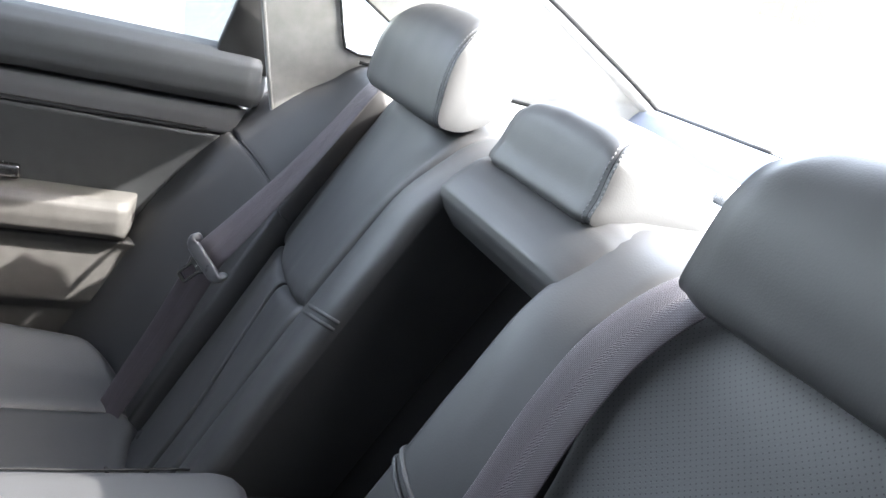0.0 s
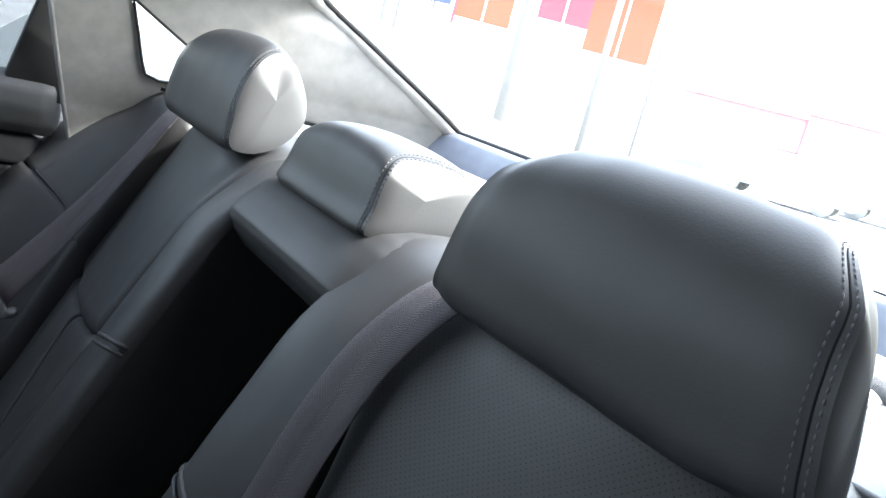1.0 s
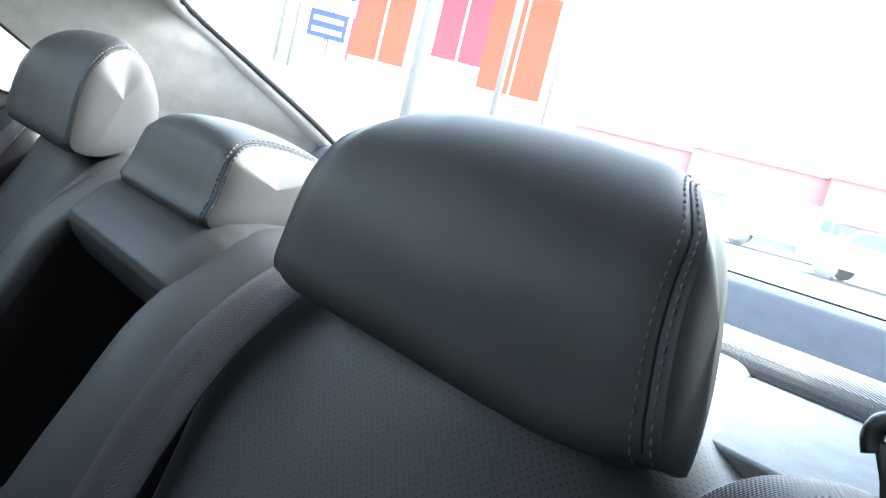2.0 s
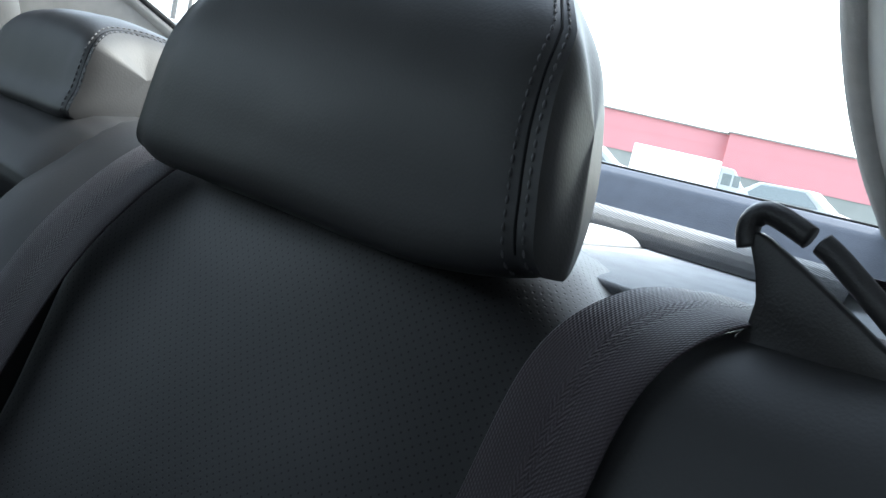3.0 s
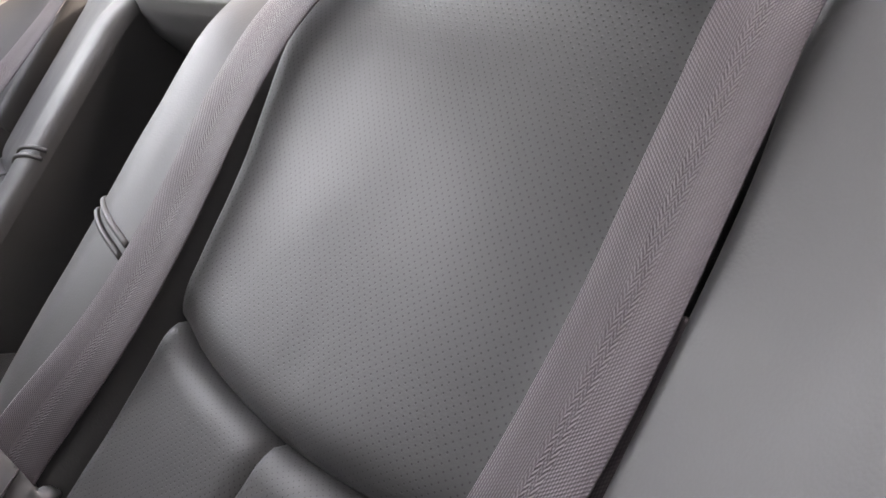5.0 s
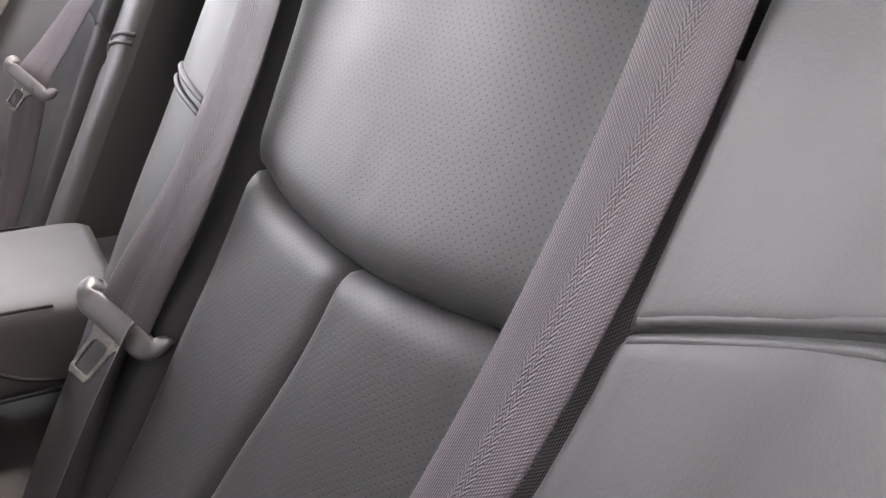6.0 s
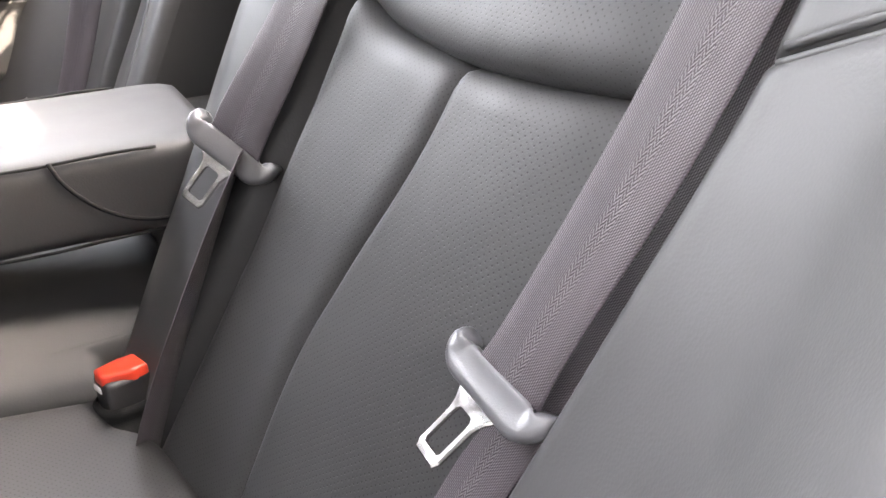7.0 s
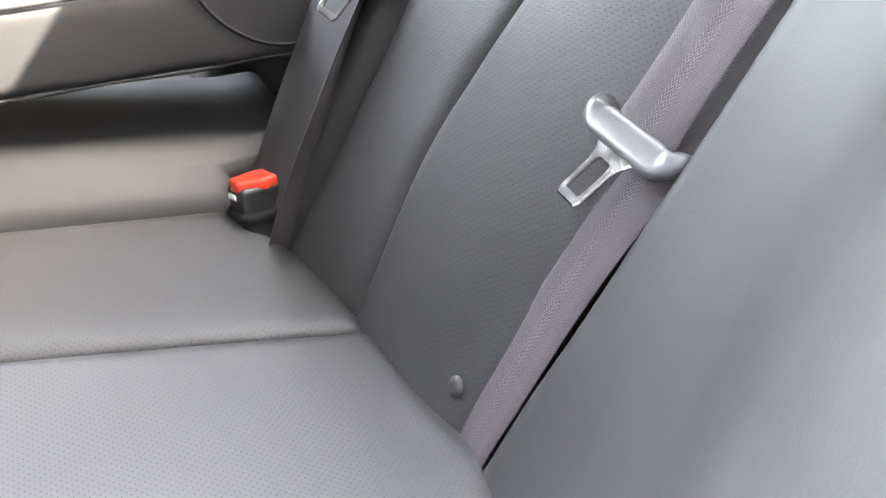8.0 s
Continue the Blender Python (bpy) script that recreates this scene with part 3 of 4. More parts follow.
# seat belts
def ribbon(bm, pts, width=0.047, thick=0.0014):
    """A flat belt along points (place, direction across)."""
    uvl = bm.loops.layers.uv.verify()
    fine = []
    for i in range(len(pts) - 1):
        for k in range(10):
            f = k / 10
            p = [Vector(pts[min(max(i + d, 0), len(pts) - 1)][0]) for d in (-1, 0, 1, 2)]
            w = [Vector(pts[min(max(i + d, 0), len(pts) - 1)][1]) for d in (-1, 0, 1, 2)]
            cr = lambda c: 0.5 * ((2 * c[1]) + (c[2] - c[0]) * f + (2 * c[0] - 5 * c[1] + 4 * c[2] - c[3]) * f * f + (3 * c[1] - c[0] - 3 * c[2] + c[3]) * f ** 3)
            fine.append((cr(p), cr(w).normalized()))
    fine.append((Vector(pts[-1][0]), Vector(pts[-1][1]).normalized()))
    run = 0.0
    rows = []
    for i, (p, w) in enumerate(fine):
        tg = (fine[min(i + 1, len(fine) - 1)][0] - fine[max(i - 1, 0)][0]).normalized()
        nrm = tg.cross(w).normalized()
        if i:
            run += (p - fine[i - 1][0]).length
        ring = []
        for u, c in [(-0.5, 0), (-0.48, 1), (-0.3, 1), (-0.1, 1), (0, 1), (0.1, 1), (0.3, 1), (0.48, 1), (0.5, 0), (0.48, -1), (0, -1), (-0.48, -1)]:
            ring.append((bm.verts.new(p + w * (u * width) + nrm * (c * thick / 2)), (u * width, run)))
        rows.append(ring)
    n = 12
    for a, b in zip(rows, rows[1:]):
        for j in range(n):
            q = [a[j], a[(j + 1) % n], b[(j + 1) % n], b[j]]
            f = bm.faces.new([v for v, _ in q])
            for lp, (_, uv) in zip(f.loops, q):
                lp[uvl].uv = uv
    bm.faces.new([v for v, _ in rows[0]])
    bm.faces.new([v for v, _ in rows[-1]][::-1])
    return bm


def tongue(parent, base, down, across, grey=M_GREYPL):
    """A belt tongue: grey plastic yoke with raised ends, chrome plate with a latch hole."""
    down, across = Vector(down).normalized(), Vector(across).normalized()
    out = across.cross(down).normalized()
    if out.y > 0:
        out = -out
    across = down.cross(out).normalized()
    m = Matrix((across, down, out)).transposed().to_4x4()
    m.translation = base
    yoke = bmesh.new()
    # half of the loop: flat bar, rounded corner, arm beside the webbing that turns back at its tip
    half = [(0.024 * k / 6, 0.0, 0.0) for k in range(7)]
    half += [(0.024 + 0.0105 * math.sin(radians(a)), -0.0105 * (1 - math.cos(radians(a))), a / 72) for a in range(12, 73, 12)]
    half += [(0.0340 - 0.0004 * k, -0.0073 - 0.0013 * k, 1.0 + 0.2 * k) for k in range(1, 6)]
    line = [(-x, y, e) for x, y, e in half[:0:-1]] + half
    rows = []
    for k, (x, y, e) in enumerate(line):
        (xa, ya, _), (xb, yb, _) = line[max(k - 1, 0)], line[min(k + 1, len(line) - 1)]
        tx, ty = xb - xa, yb - ya
        tl = math.hypot(tx, ty)
        nx, ny = -ty / tl, tx / tl
        c = min(e, 1.0)
        tip = 1.0 if e < 1.7 else (0.86 if e < 1.9 else 0.5)
        r1, r2 = lerp(0.0096, 0.0066, c) * tip, lerp(0.0044, 0.0066, sstep(0.2, 1.0, c)) * tip
        lift = 0.0038 + 0.002 * sstep(0.0, 0.8, c) - 0.010 * (min(e, 2.0) / 2) ** 1.5
        ring = []
        for q in range(16):
            w = 2 * math.pi * q / 16
            cw, sw = math.copysign(abs(math.cos(w)) ** 0.75, math.cos(w)), math.copysign(abs(math.sin(w)) ** 0.75, math.sin(w))
            ring.append(yoke.verts.new(m @ Vector((x + nx * r1 * cw, y + ny * r1 * cw, lift + r2 * sw))))
        rows.append(ring)
    for a, b in zip(rows, rows[1:]):
        for q in range(16):
            yoke.faces.new([a[q], a[(q + 1) % 16], b[(q + 1) % 16], b[q]])
    yoke.faces.new(rows[0])
    yoke.faces.new(rows[-1][::-1])
    tg = part("tongue", yoke, grey, parent, "grey plastic belt tongue")
    # plate with a hole: an outer and an inner outline joined
    pl = bmesh.new()
    SL = 0.86
    outer = [(-0.0195, 0.004), (-0.0180, 0.0105), (-0.0140, 0.0155), (-0.0120, 0.021), (-0.0115, 0.043), (-0.0092, 0.047), (0.0092, 0.047), (0.0115, 0.043), (0.0120, 0.021), (0.0140, 0.0155), (0.0180, 0.0105), (0.0195, 0.004)]
    inner = [(-0.0040, 0.0165), (-0.0056, 0.0172), (-0.0066, 0.0188), (-0.0070, 0.022), (-0.0070, 0.0395), (-0.0058, 0.0412), (0.0058, 0.0412), (0.0070, 0.0395), (0.0070, 0.022), (0.0066, 0.0188), (0.0056, 0.0172), (0.0040, 0.0165)]
    outer, inner = [(x * SL, y * 0.95) for x, y in outer], [(x * SL, y * 0.95) for x, y in inner]
    k = len(outer)
    lay = {}
    for c, s in ((-0.0014, 0.84), (-0.0006, 1.0), (0.0006, 1.0), (0.0014, 0.84)):
        lay[c] = ([pl.verts.new(m @ Vector((x * lerp(1, s, 0.6), y - (0.0008 if abs(s - 1) > 0.01 and y > 0.04 else 0), c + 0.003))) for x, y in outer],
                  [pl.verts.new(m @ Vector((x / lerp(1, s, 0.6), y, c + 0.003))) for x, y in inner])
    cs = sorted(lay)
    for c0, c1 in zip(cs, cs[1:]):
        for which in (0, 1):
            a, b = lay[c0][which], lay[c1][which]
            for j in range(k):
                pl.faces.new([a[j], a[(j + 1) % k], b[(j + 1) % k], b[j]])
    for c in (cs[0], cs[-1]):
        o, i = lay[c]
        for j in range(k):
            pl.faces.new([o[j], o[(j + 1) % k], i[(j + 1) % k], i[j]])
    part("latch_plate", pl, M_CHROME, tg, "chrome latch plate with a hole", smooth=False)
    return tg


def belt(label, pts, tong, layer=None):
    t = thing("seat_belt", label, "seat belt", "rear seat belts")
    part("webbing", ribbon(bmesh.new(), pts), M_BELT, t)
    if layer:
        part("rear_strand", ribbon(bmesh.new(), layer), M_BELT, t)
    tongue(t, *tong)
    return t


X = Vector((1, 0, 0))
tw = lambda k: Vector((1, 0, 0)) + k * Vector((0, 0.894, -0.447))
belt("mauve grey woven belt hanging over the inner bolster",
     [(back(0.262, 0.72, 0.006), X), (back(0.249, 0.66, 0.010), X), (back(0.234, 0.61, 0.020), tw(0.1)), (back(0.221, 0.55, 0.034), tw(0.2)), (back(0.225, 0.48, 0.041), tw(0.25)), (back(0.237, 0.39, 0.041), tw(0.28)), (back(0.236, 0.31, 0.042), tw(0.38)),
      (back(0.214, 0.225, 0.044), tw(0.72)), (back(0.207, 0.188, 0.042), tw(0.66))],
     (back(0.206, 0.197, 0.044), back(0.0, -0.053, 0.017) - back(0, 0, 0), tw(0.95)),
     [(back(0.211, 0.205, 0.036), tw(-0.45)), (back(0.213, 0.15, 0.038), tw(-0.6)), (back(0.214, 0.09, 0.037), tw(-0.8)), (back(0.212, 0.02, 0.034), tw(-1.0)), (back(0.209, -0.04, 0.028), tw(-1.1)), (back(0.207, -0.09, 0.02), tw(-1.1))])
belt("mauve grey woven belt beside the outer bolster",
     [(Vector((0.604, 0.43, 0.5575)), X), (back(0.592, 0.70, 0.003), X), (back(0.581, 0.665, 0.004), X), (back(0.562, 0.63, 0.005), X), (back(0.549, 0.59, 0.005), X), (back(0.550, 0.52, 0.004), X), (back(0.552, 0.42, 0.002), X), (back(0.543, 0.32, 0.000), X),
      (back(0.521, 0.215, -0.004), X), (back(0.513, 0.178, -0.006), tw(0.25))],
     (back(0.509, 0.183, -0.006), back(-0.004, -0.058, 0.028) - back(0, 0, 0), tw(0.1)),
     [(back(0.5515, 0.455, -0.0035), X), (back(0.551, 0.41, -0.009), X), (back(0.547, 0.32, -0.018), X), (back(0.527, 0.225, -0.021), X), (back(0.515, 0.165, -0.017), X), (back(0.5065, 0.10, -0.013), tw(-0.08)), (back(0.500, 0.03, -0.011), tw(-0.14)), (back(0.495, -0.03, -0.010), tw(-0.2)), (back(0.490, -0.10, -0.014), tw(-0.2))])
belt("mauve grey woven belt beside the far outer bolster",
     [(Vector((-0.604, 0.42, 0.545)), X), (back(-0.592, 0.70, 0.004), X), (back(-0.578, 0.665, 0.006), X), (back(-0.562, 0.63, 0.008), X), (back(-0.552, 0.59, 0.006), tw(0.1)), (back(-0.548, 0.52, 0.012), tw(0.2)), (back(-0.535, 0.42, 0.026), tw(0.4)), (back(-0.515, 0.32, 0.048), tw(0.8)),
      (back(-0.500, 0.265, 0.062), tw(1.3)), (back(-0.508, 0.22, 0.054), tw(1.2)), (back(-0.525, 0.13, 0.04), tw(1.0)), (back(-0.540, 0.04, 0.03), tw(0.8)), (back(-0.545, -0.08, 0.02), tw(0.7))],
     (back(-0.49, 0.258, 0.066), back(-0.012, -0.05, 0.01) - back(0, 0, 0), tw(1.3)))


# hook guides on the shoulder of the seat
def rounded(rim, s, y):
    out = []
    for i in range(len(rim) - 1):
        p = [Vector(rim[min(max(i + d, 0), len(rim) - 1)]) for d in (-1, 0, 1, 2)]
        for k in range(5):
            f = k / 5
            q = 0.5 * ((2 * p[1]) + (p[2] - p[0]) * f + (2 * p[0] - 5 * p[1] + 4 * p[2] - p[3]) * f * f + (3 * p[1] - p[0] - 3 * p[2] + p[3]) * f ** 3)
            out.append((s * q.x, y - 0.003, q.y))
    out.append((s * rim[-1][0], y - 0.003, rim[-1][1]))
    return out


def belt_guide(s):
    t = thing("belt_guide", "black plastic hook guide for the shoulder belt", "belt guide", "belt guides")
    y = 0.338
    bm = bmesh.new()
    m = Matrix(((s, 0, 0, 0), (0, 0, -1, y), (0, 1, 0, 0), (0, 0, 0, 1)))
    slab(bm, [(0.572, 0.548), (0.581, 0.552), (0.5865, 0.560), (0.5870, 0.570), (0.584, 0.580), (0.579, 0.590), (0.5805, 0.5945), (0.5845, 0.5935), (0.600, 0.586), (0.618, 0.576), (0.634, 0.567), (0.645, 0.558), (0.645, 0.548)], 0.006, m, 0.0015)
    part("plate", bm, M_PLAST, t)
    rim = [(0.5785, 0.588), (0.5765, 0.5935), (0.5775, 0.5985), (0.5815, 0.6015), (0.5865, 0.601), (0.5925, 0.599), (0.599, 0.5965)]
    bm = tube(bmesh.new(), rounded(rim, s, y), 0.0044, 12)
    part("hook", bm, M_PLAST, t)
    rim = [(0.6035, 0.5955), (0.609, 0.5925), (0.617, 0.587), (0.627, 0.580), (0.640, 0.5705), (0.652, 0.562), (0.656, 0.553)]
    bm = tube(bmesh.new(), rounded(rim, s, y), 0.0044, 12)
    part("hook", bm, M_PLAST, t)
    return t


belt_guide(1)
belt_guide(-1)


# buckle
def buckle(x, y, z, label):
    t = thing("buckle", label, "buckle", "belt buckles", at=(x, y, z))
    m = Matrix.Translation((x, y, z)) @ pose(0, 0, 0, -2, -10, 12)
    bm = box(bmesh.new(), (-0.0175, -0.019, -0.055), (0.0175, 0.019, 0.010), 0.005, 3, m)
    part("housing", bm, M_PLAST, t)
    # the cap's corners are cut off towards the slot
    cut = [(-0.0165, 0.0165), (0.0165, 0.0165), (0.0175, 0.002), (0.0105, -0.019), (-0.0105, -0.019), (-0.0175, 0.002)]
    bm = slab(bmesh.new(), cut, 0.0125, m @ Matrix.Translation((0, 0, 0.004)), 0.0028)
    part("button", bm, M_RED, t, "red release button")
    bm = box(bmesh.new(), (-0.0135, -0.0203, -0.002), (0.002, -0.0175, 0.0035), 0.001, 1, m)
    part("slot", bm, M_WHITEPL, t)

    def collar(a, b):
        q = 2 * math.pi * a
        fold = 0.0022 * math.sin(b * 3 * math.pi)
        r = 0.0225 + 0.006 * b + fold
        return m @ Vector((r * math.copysign(abs(math.cos(q)) ** 0.6, math.cos(q)), r * math.copysign(abs(math.sin(q)) ** 0.6, math.sin(q)), -0.010 - 0.026 * b)), (a, b)
    bm = bmesh.new()
    grid(bm, collar, 36, 12, closed_u=True)
    part("boot", bm, M_FELT, t, "soft folded black boot round the buckle")
    return t


buckle(0.172, -0.018, 0.011, "black belt buckle with a red release button")

# ---------------- body of the car round the seat ----------------
SH = 0.552
bm = box(bmesh.new(), (-0.70, 0.375, SH - 0.03), (0.70, 0.735, SH), 0.003)
solo("parcel_shelf", bm, M_SHELF, "pale grey cloth parcel shelf under the rear window", "parcel shelf", "structure")
SHADE = [(0.566, 0.014), (0.575, 0.0175), (0.60, 0.019), (0.635, 0.017), (0.665, 0.011), (0.69, 0.001)]
SHADE_FRONT = [(0.556, 0.001), (0.557, 0.006), (0.560, 0.010), (0.566, 0.014)]
shade_thing = thing("sun_shade", "ribbed grey mesh strip along the parcel shelf", "sun shade", at=(0, 0.56, SH))


def sweep(prof, nx):
    def at(a, b):
        k = b * (len(prof) - 1)
        i = min(int(k), len(prof) - 2)
        x = lerp(-0.55, 0.55, a)
        return Vector((x, lerp(prof[i][0], prof[i + 1][0], k - i), SH + lerp(prof[i][1], prof[i + 1][1], k - i))), (x, b * 0.13)
    return grid(bm, at, nx, (len(prof) - 1) * 4)


bm = bmesh.new()
sweep(SHADE, 40)
part("mesh_cover", bm, M_MESH, shade_thing)
bm = bmesh.new()
sweep(SHADE_FRONT, 40)
part("front_band", bm, M_MESHD, shade_thing, "darker ribbed front band")
bm = bmesh.new()
LIP = [(0.715, 0.545), (0.722, 0.560), (0.733, 0.580), (0.742, 0.594), (0.752, 0.600), (0.775, 0.600)]


def lip(a, b):
    k = b * (len(LIP) - 1)
    i = min(int(k), len(LIP) - 2)
    x = lerp(-0.54, 0.54, a)
    bow = -0.06 * max(abs(x) - 0.44, 0)
    return Vector((x, lerp(LIP[i][0], LIP[i + 1][0], k - i) + bow, lerp(LIP[i][1], LIP[i + 1][1], k - i))), (x, b)


grid(bm, lip, 40, 20)
solo("shelf_lip", bm, M_LIP, "blue grey plastic ledge below the rear window", "window ledge", "structure")
for sx in (1, -1):
    cover = thing("anchor_cover", "oval pale plastic child seat anchor cover on the shelf", "anchor cover", "anchor covers", at=(sx * 0.385, 0.50, SH))
    bm = bmesh.new()

    def flap(a, b):
        q = 2 * math.pi * b
        r = a
        return Vector((sx * 0.385 + 0.030 * r * math.copysign(abs(math.cos(q)) ** 0.7, math.cos(q)), 0.50 + 0.085 * r * math.copysign(abs(math.sin(q)) ** 0.7, math.sin(q)), SH + 0.007 * (1 - a ** 5) + 0.001)), (a, b)
    grid(bm, flap, 10, 36, closed_v=True)
    part("lid", bm, M_WHITEPL, cover)
    bm = tube(bmesh.new(), [flap(1.04, k / 36)[0] for k in range(36)], 0.0018, 6, closed=True)
    part("rim", bm, M_PLAST, cover)

# rear window: pane, dark border, seal
WB, WT = Vector((0, 0.762, 0.600)), Vector((0, 0.300, 0.8875))
LEFT = [(-0.496, 0.0), (-0.552, 0.31), (-0.600, 0.54), (-0.560, 0.66), (-0.460, 0.78), (-0.410, 0.90), (-0.400, 1.0)]
RIGHT = [(0.508, 0.0), (0.500, 0.18), (0.500, 0.34), (0.512, 0.54), (0.54, 0.80), (0.56, 1.0)]


def side_x(tab, t):
    return table([q[1] for q in tab], [q[0] for q in tab], t)


def on_window(a, t):
    c = WB.lerp(WT, t)
    return Vector((lerp(side_x(LEFT, t), side_x(RIGHT, t), a), c.y, c.z))


win = thing("rear_window", "sloping rear window glass with a dark seal", "window")
win["kind"] = "structure"
bm = bmesh.new()
grid(bm, lambda a, b: (on_window(lerp(-0.03, 1.03, a), lerp(-0.02, 1.02, b)) + Vector((0, 0.012, 0.02)), (a, b)), 12, 12)
ob = part("pane", bm, M_GLASS, win)
ob.visible_shadow = False
bm = tube(bmesh.new(), [on_window(0, k / 20) for k in range(20, -1, -1)] + [on_window(k / 30, 0) for k in range(1, 9)], 0.0055, 8)
part("seal", bm, M_SEAL, win)
bm = tube(bmesh.new(), [on_window(k / 30, 0) for k in range(8, 31)], 0.0022, 8)
part("seal", bm, M_SEAL, win)

QUARTER = [(0.240, 0.682), (0.254, 0.640), (0.270, 0.592), (0.279, 0.573), (0.300, 0.567), (0.392, 0.575), (0.400, 0.590)]


QUARTER_NEAR = [(0.205, 0.755), (0.228, 0.705), (0.250, 0.672), (0.265, 0.660), (0.295, 0.659), (0.315, 0.672)]


def inside(rim, y, z):
    hit = False
    for (y0, z0), (y1, z1) in zip(rim, rim[1:] + rim[:1]):
        if (z0 > z) != (z1 > z) and y < (y1 - y0) * (z - z0) / (z1 - z0) + y0:
            hit = not hit
    return hit


def side_trim(s, name, label):
    """The pillar trim from the door's rear edge to the rear window, with the small quarter light in it."""
    tab, rim = (LEFT, QUARTER) if s < 0 else (RIGHT, QUARTER_NEAR)
    t = thing(name, label, "pillar trim")
    t["kind"] = "structure"

    def front(q):
        z = lerp(0.42, 0.96, q)
        return Vector((s * ((0.72 if s < 0 else 0.688) - 0.22 * max(z - 0.5, 0)), (0.1915 if s < 0 else 0.26) - 0.30 * (z - 0.45), z))

    def rear(q):
        k = max((q - 0.30) / 0.70, 0)
        if q < 0.30:
            return Vector((side_x(tab, 0), 0.762, lerp(0.52, 0.600, q / 0.30)))
        c = WB.lerp(WT, k)
        return Vector((side_x(tab, k), c.y, c.z))

    def at(a, b):
        p = front(b).lerp(rear(b), a)
        p.x += s * 0.028 * math.sin(math.pi * a)
        return p, (a, b)
    bm = bmesh.new()
    grid(bm, at, 130, 90)
    dead = [f for f in bm.faces if inside(rim, *f.calc_center_median().yz)]
    bmesh.ops.delete(bm, geom=dead, context="FACES")
    part("trim_panel", bm, M_TRIM, t)

    def onto(y, z):
        best = min((at(i / 60, j / 60)[0] for i in range(0, 61) for j in range(0, 61)), key=lambda p: (p.y - y) ** 2 + (p.z - z) ** 2)
        return Vector((best.x - s * 0.003, y, z))
    ring = []
    for (y0, z0), (y1, z1) in zip(rim, rim[1:] + rim[:1]):
        for k in range(5):
            ring.append(onto(lerp(y0, y1, k / 5), lerp(z0, z1, k / 5)))
    bm = tube(bmesh.new(), ring, 0.0024, 8, closed=True)
    part("quarter_seal", bm, M_SEAL, t)
    bm = bmesh.new()
    bm.faces.new([bm.verts.new(p + Vector((s * 0.012, 0, 0))) for p in ring])
    ob = part("quarter_pane", bm, M_GLASS, t, smooth=False)
    ob.visible_shadow = False
    bm = tube(bmesh.new(), [Vector((at(k / 24, 0.30)[0].x, at(k / 24, 0.30)[0].y, SH + 0.004)) for k in range(6, 25)], 0.003, 6)
    part("lower_seal", bm, M_SEAL, t)
    bm = tube(bmesh.new(), [rear(k / 30) + Vector((s * 0.010, -0.004, -0.006)) for k in range(9, 31)], 0.013, 12)
    part("window_edge", bm, M_TRIM, t, "rounded edge beside the glass")
    # rolled front edge of the trim beside the door
    bm = tube(bmesh.new(), [front(k / 20) + Vector((s * 0.004, 0.002, 0)) for k in range(21)], 0.005, 10)
    part("trim_edge", bm, M_TRIM, t)
    return t


side_trim(-1, "pillar_far", "pale grey plastic rear pillar trim with quarter light")
side_trim(1, "pillar_near", "pale grey plastic rear pillar trim with quarter light")

# far door
DX = -0.775
door = thing("door_far", "dark grey rear door with padded armrest and window", "door")
door["kind"] = "structure"


def door_band(name, prof, y0, y1, material, label="", round_end=0.0):
    """A moulded band of the door: an outline (out of the panel, z) swept along the door."""
    bm = bmesh.new()

    def at(a, b):
        k = b * (len(prof) - 1)
        i = min(int(k), len(prof) - 2)
        f = k - i
        o, z = lerp(prof[i][0], prof[i + 1][0], f), lerp(prof[i][1], prof[i + 1][1], f)
        y = lerp(y0, y1, a)
        sc = 1.0
        if round_end and y1 - y < round_end:
            sc = math.sqrt(max(1 - (1 - (y1 - y) / round_end) ** 2, 0.0))
        return Vector((DX + o * sc, y, z)), (y, z)
    grid(bm, at, 60, (len(prof) - 1) * 4)
    return part(name, bm, material, door, label)


# lower panel and arm pad take the door colour lightened for sunlight
door_band("lower_panel", [(0.0, -0.34), (0.03, -0.30), (0.035, 0.05), (0.05, 0.075), (0.050, 0.10), (0.045, 0.17), (0.05, 0.184), (0.04, 0.187), (0.0, 0.188)], -1.0, 0.16, M_DOORLOW, "dark grey lower door panel, lightened as if sunlit", 0.03)
door_band("arm_pad", [(0.0, 0.190), (0.055, 0.191), (0.066, 0.200), (0.069, 0.222), (0.066, 0.244), (0.055, 0.254), (0.0, 0.258)], -1.0, 0.012, M_DOORLOW, "dark grey padded door armrest, lightened as if sunlit", 0.02)
door_band("middle_panel", [(0.0, 0.180), (0.002, 0.25), (0.006, 0.30), (0.014, 0.35), (0.022, 0.381), (0.010, 0.384)], -1.0, 0.165, M_DOOR, "", 0.02)
door_band("insert", [(0.010, 0.384), (0.024, 0.387), (0.026, 0.41), (0.024, 0.430), (0.010, 0.434)], -1.0, 0.165, M_DOORPAD, "grey leather insert", 0.02)
door_band("top_pad", [(0.010, 0.434), (0.036, 0.439), (0.046, 0.455), (0.048, 0.48), (0.042, 0.508), (0.026, 0.524), (0.0, 0.53)], -1.0, 0.185, M_DOOR, "dark soft upper door pad", 0.03)
for z in (0.3865, 0.3915):
    bm = tube(bmesh.new(), [(DX + 0.0245, -0.9 + 0.05 * k, z) for k in range(21)], 0.0012, 6)
    part("seam", bm, M_PIPE, door)
bm = bmesh.new()
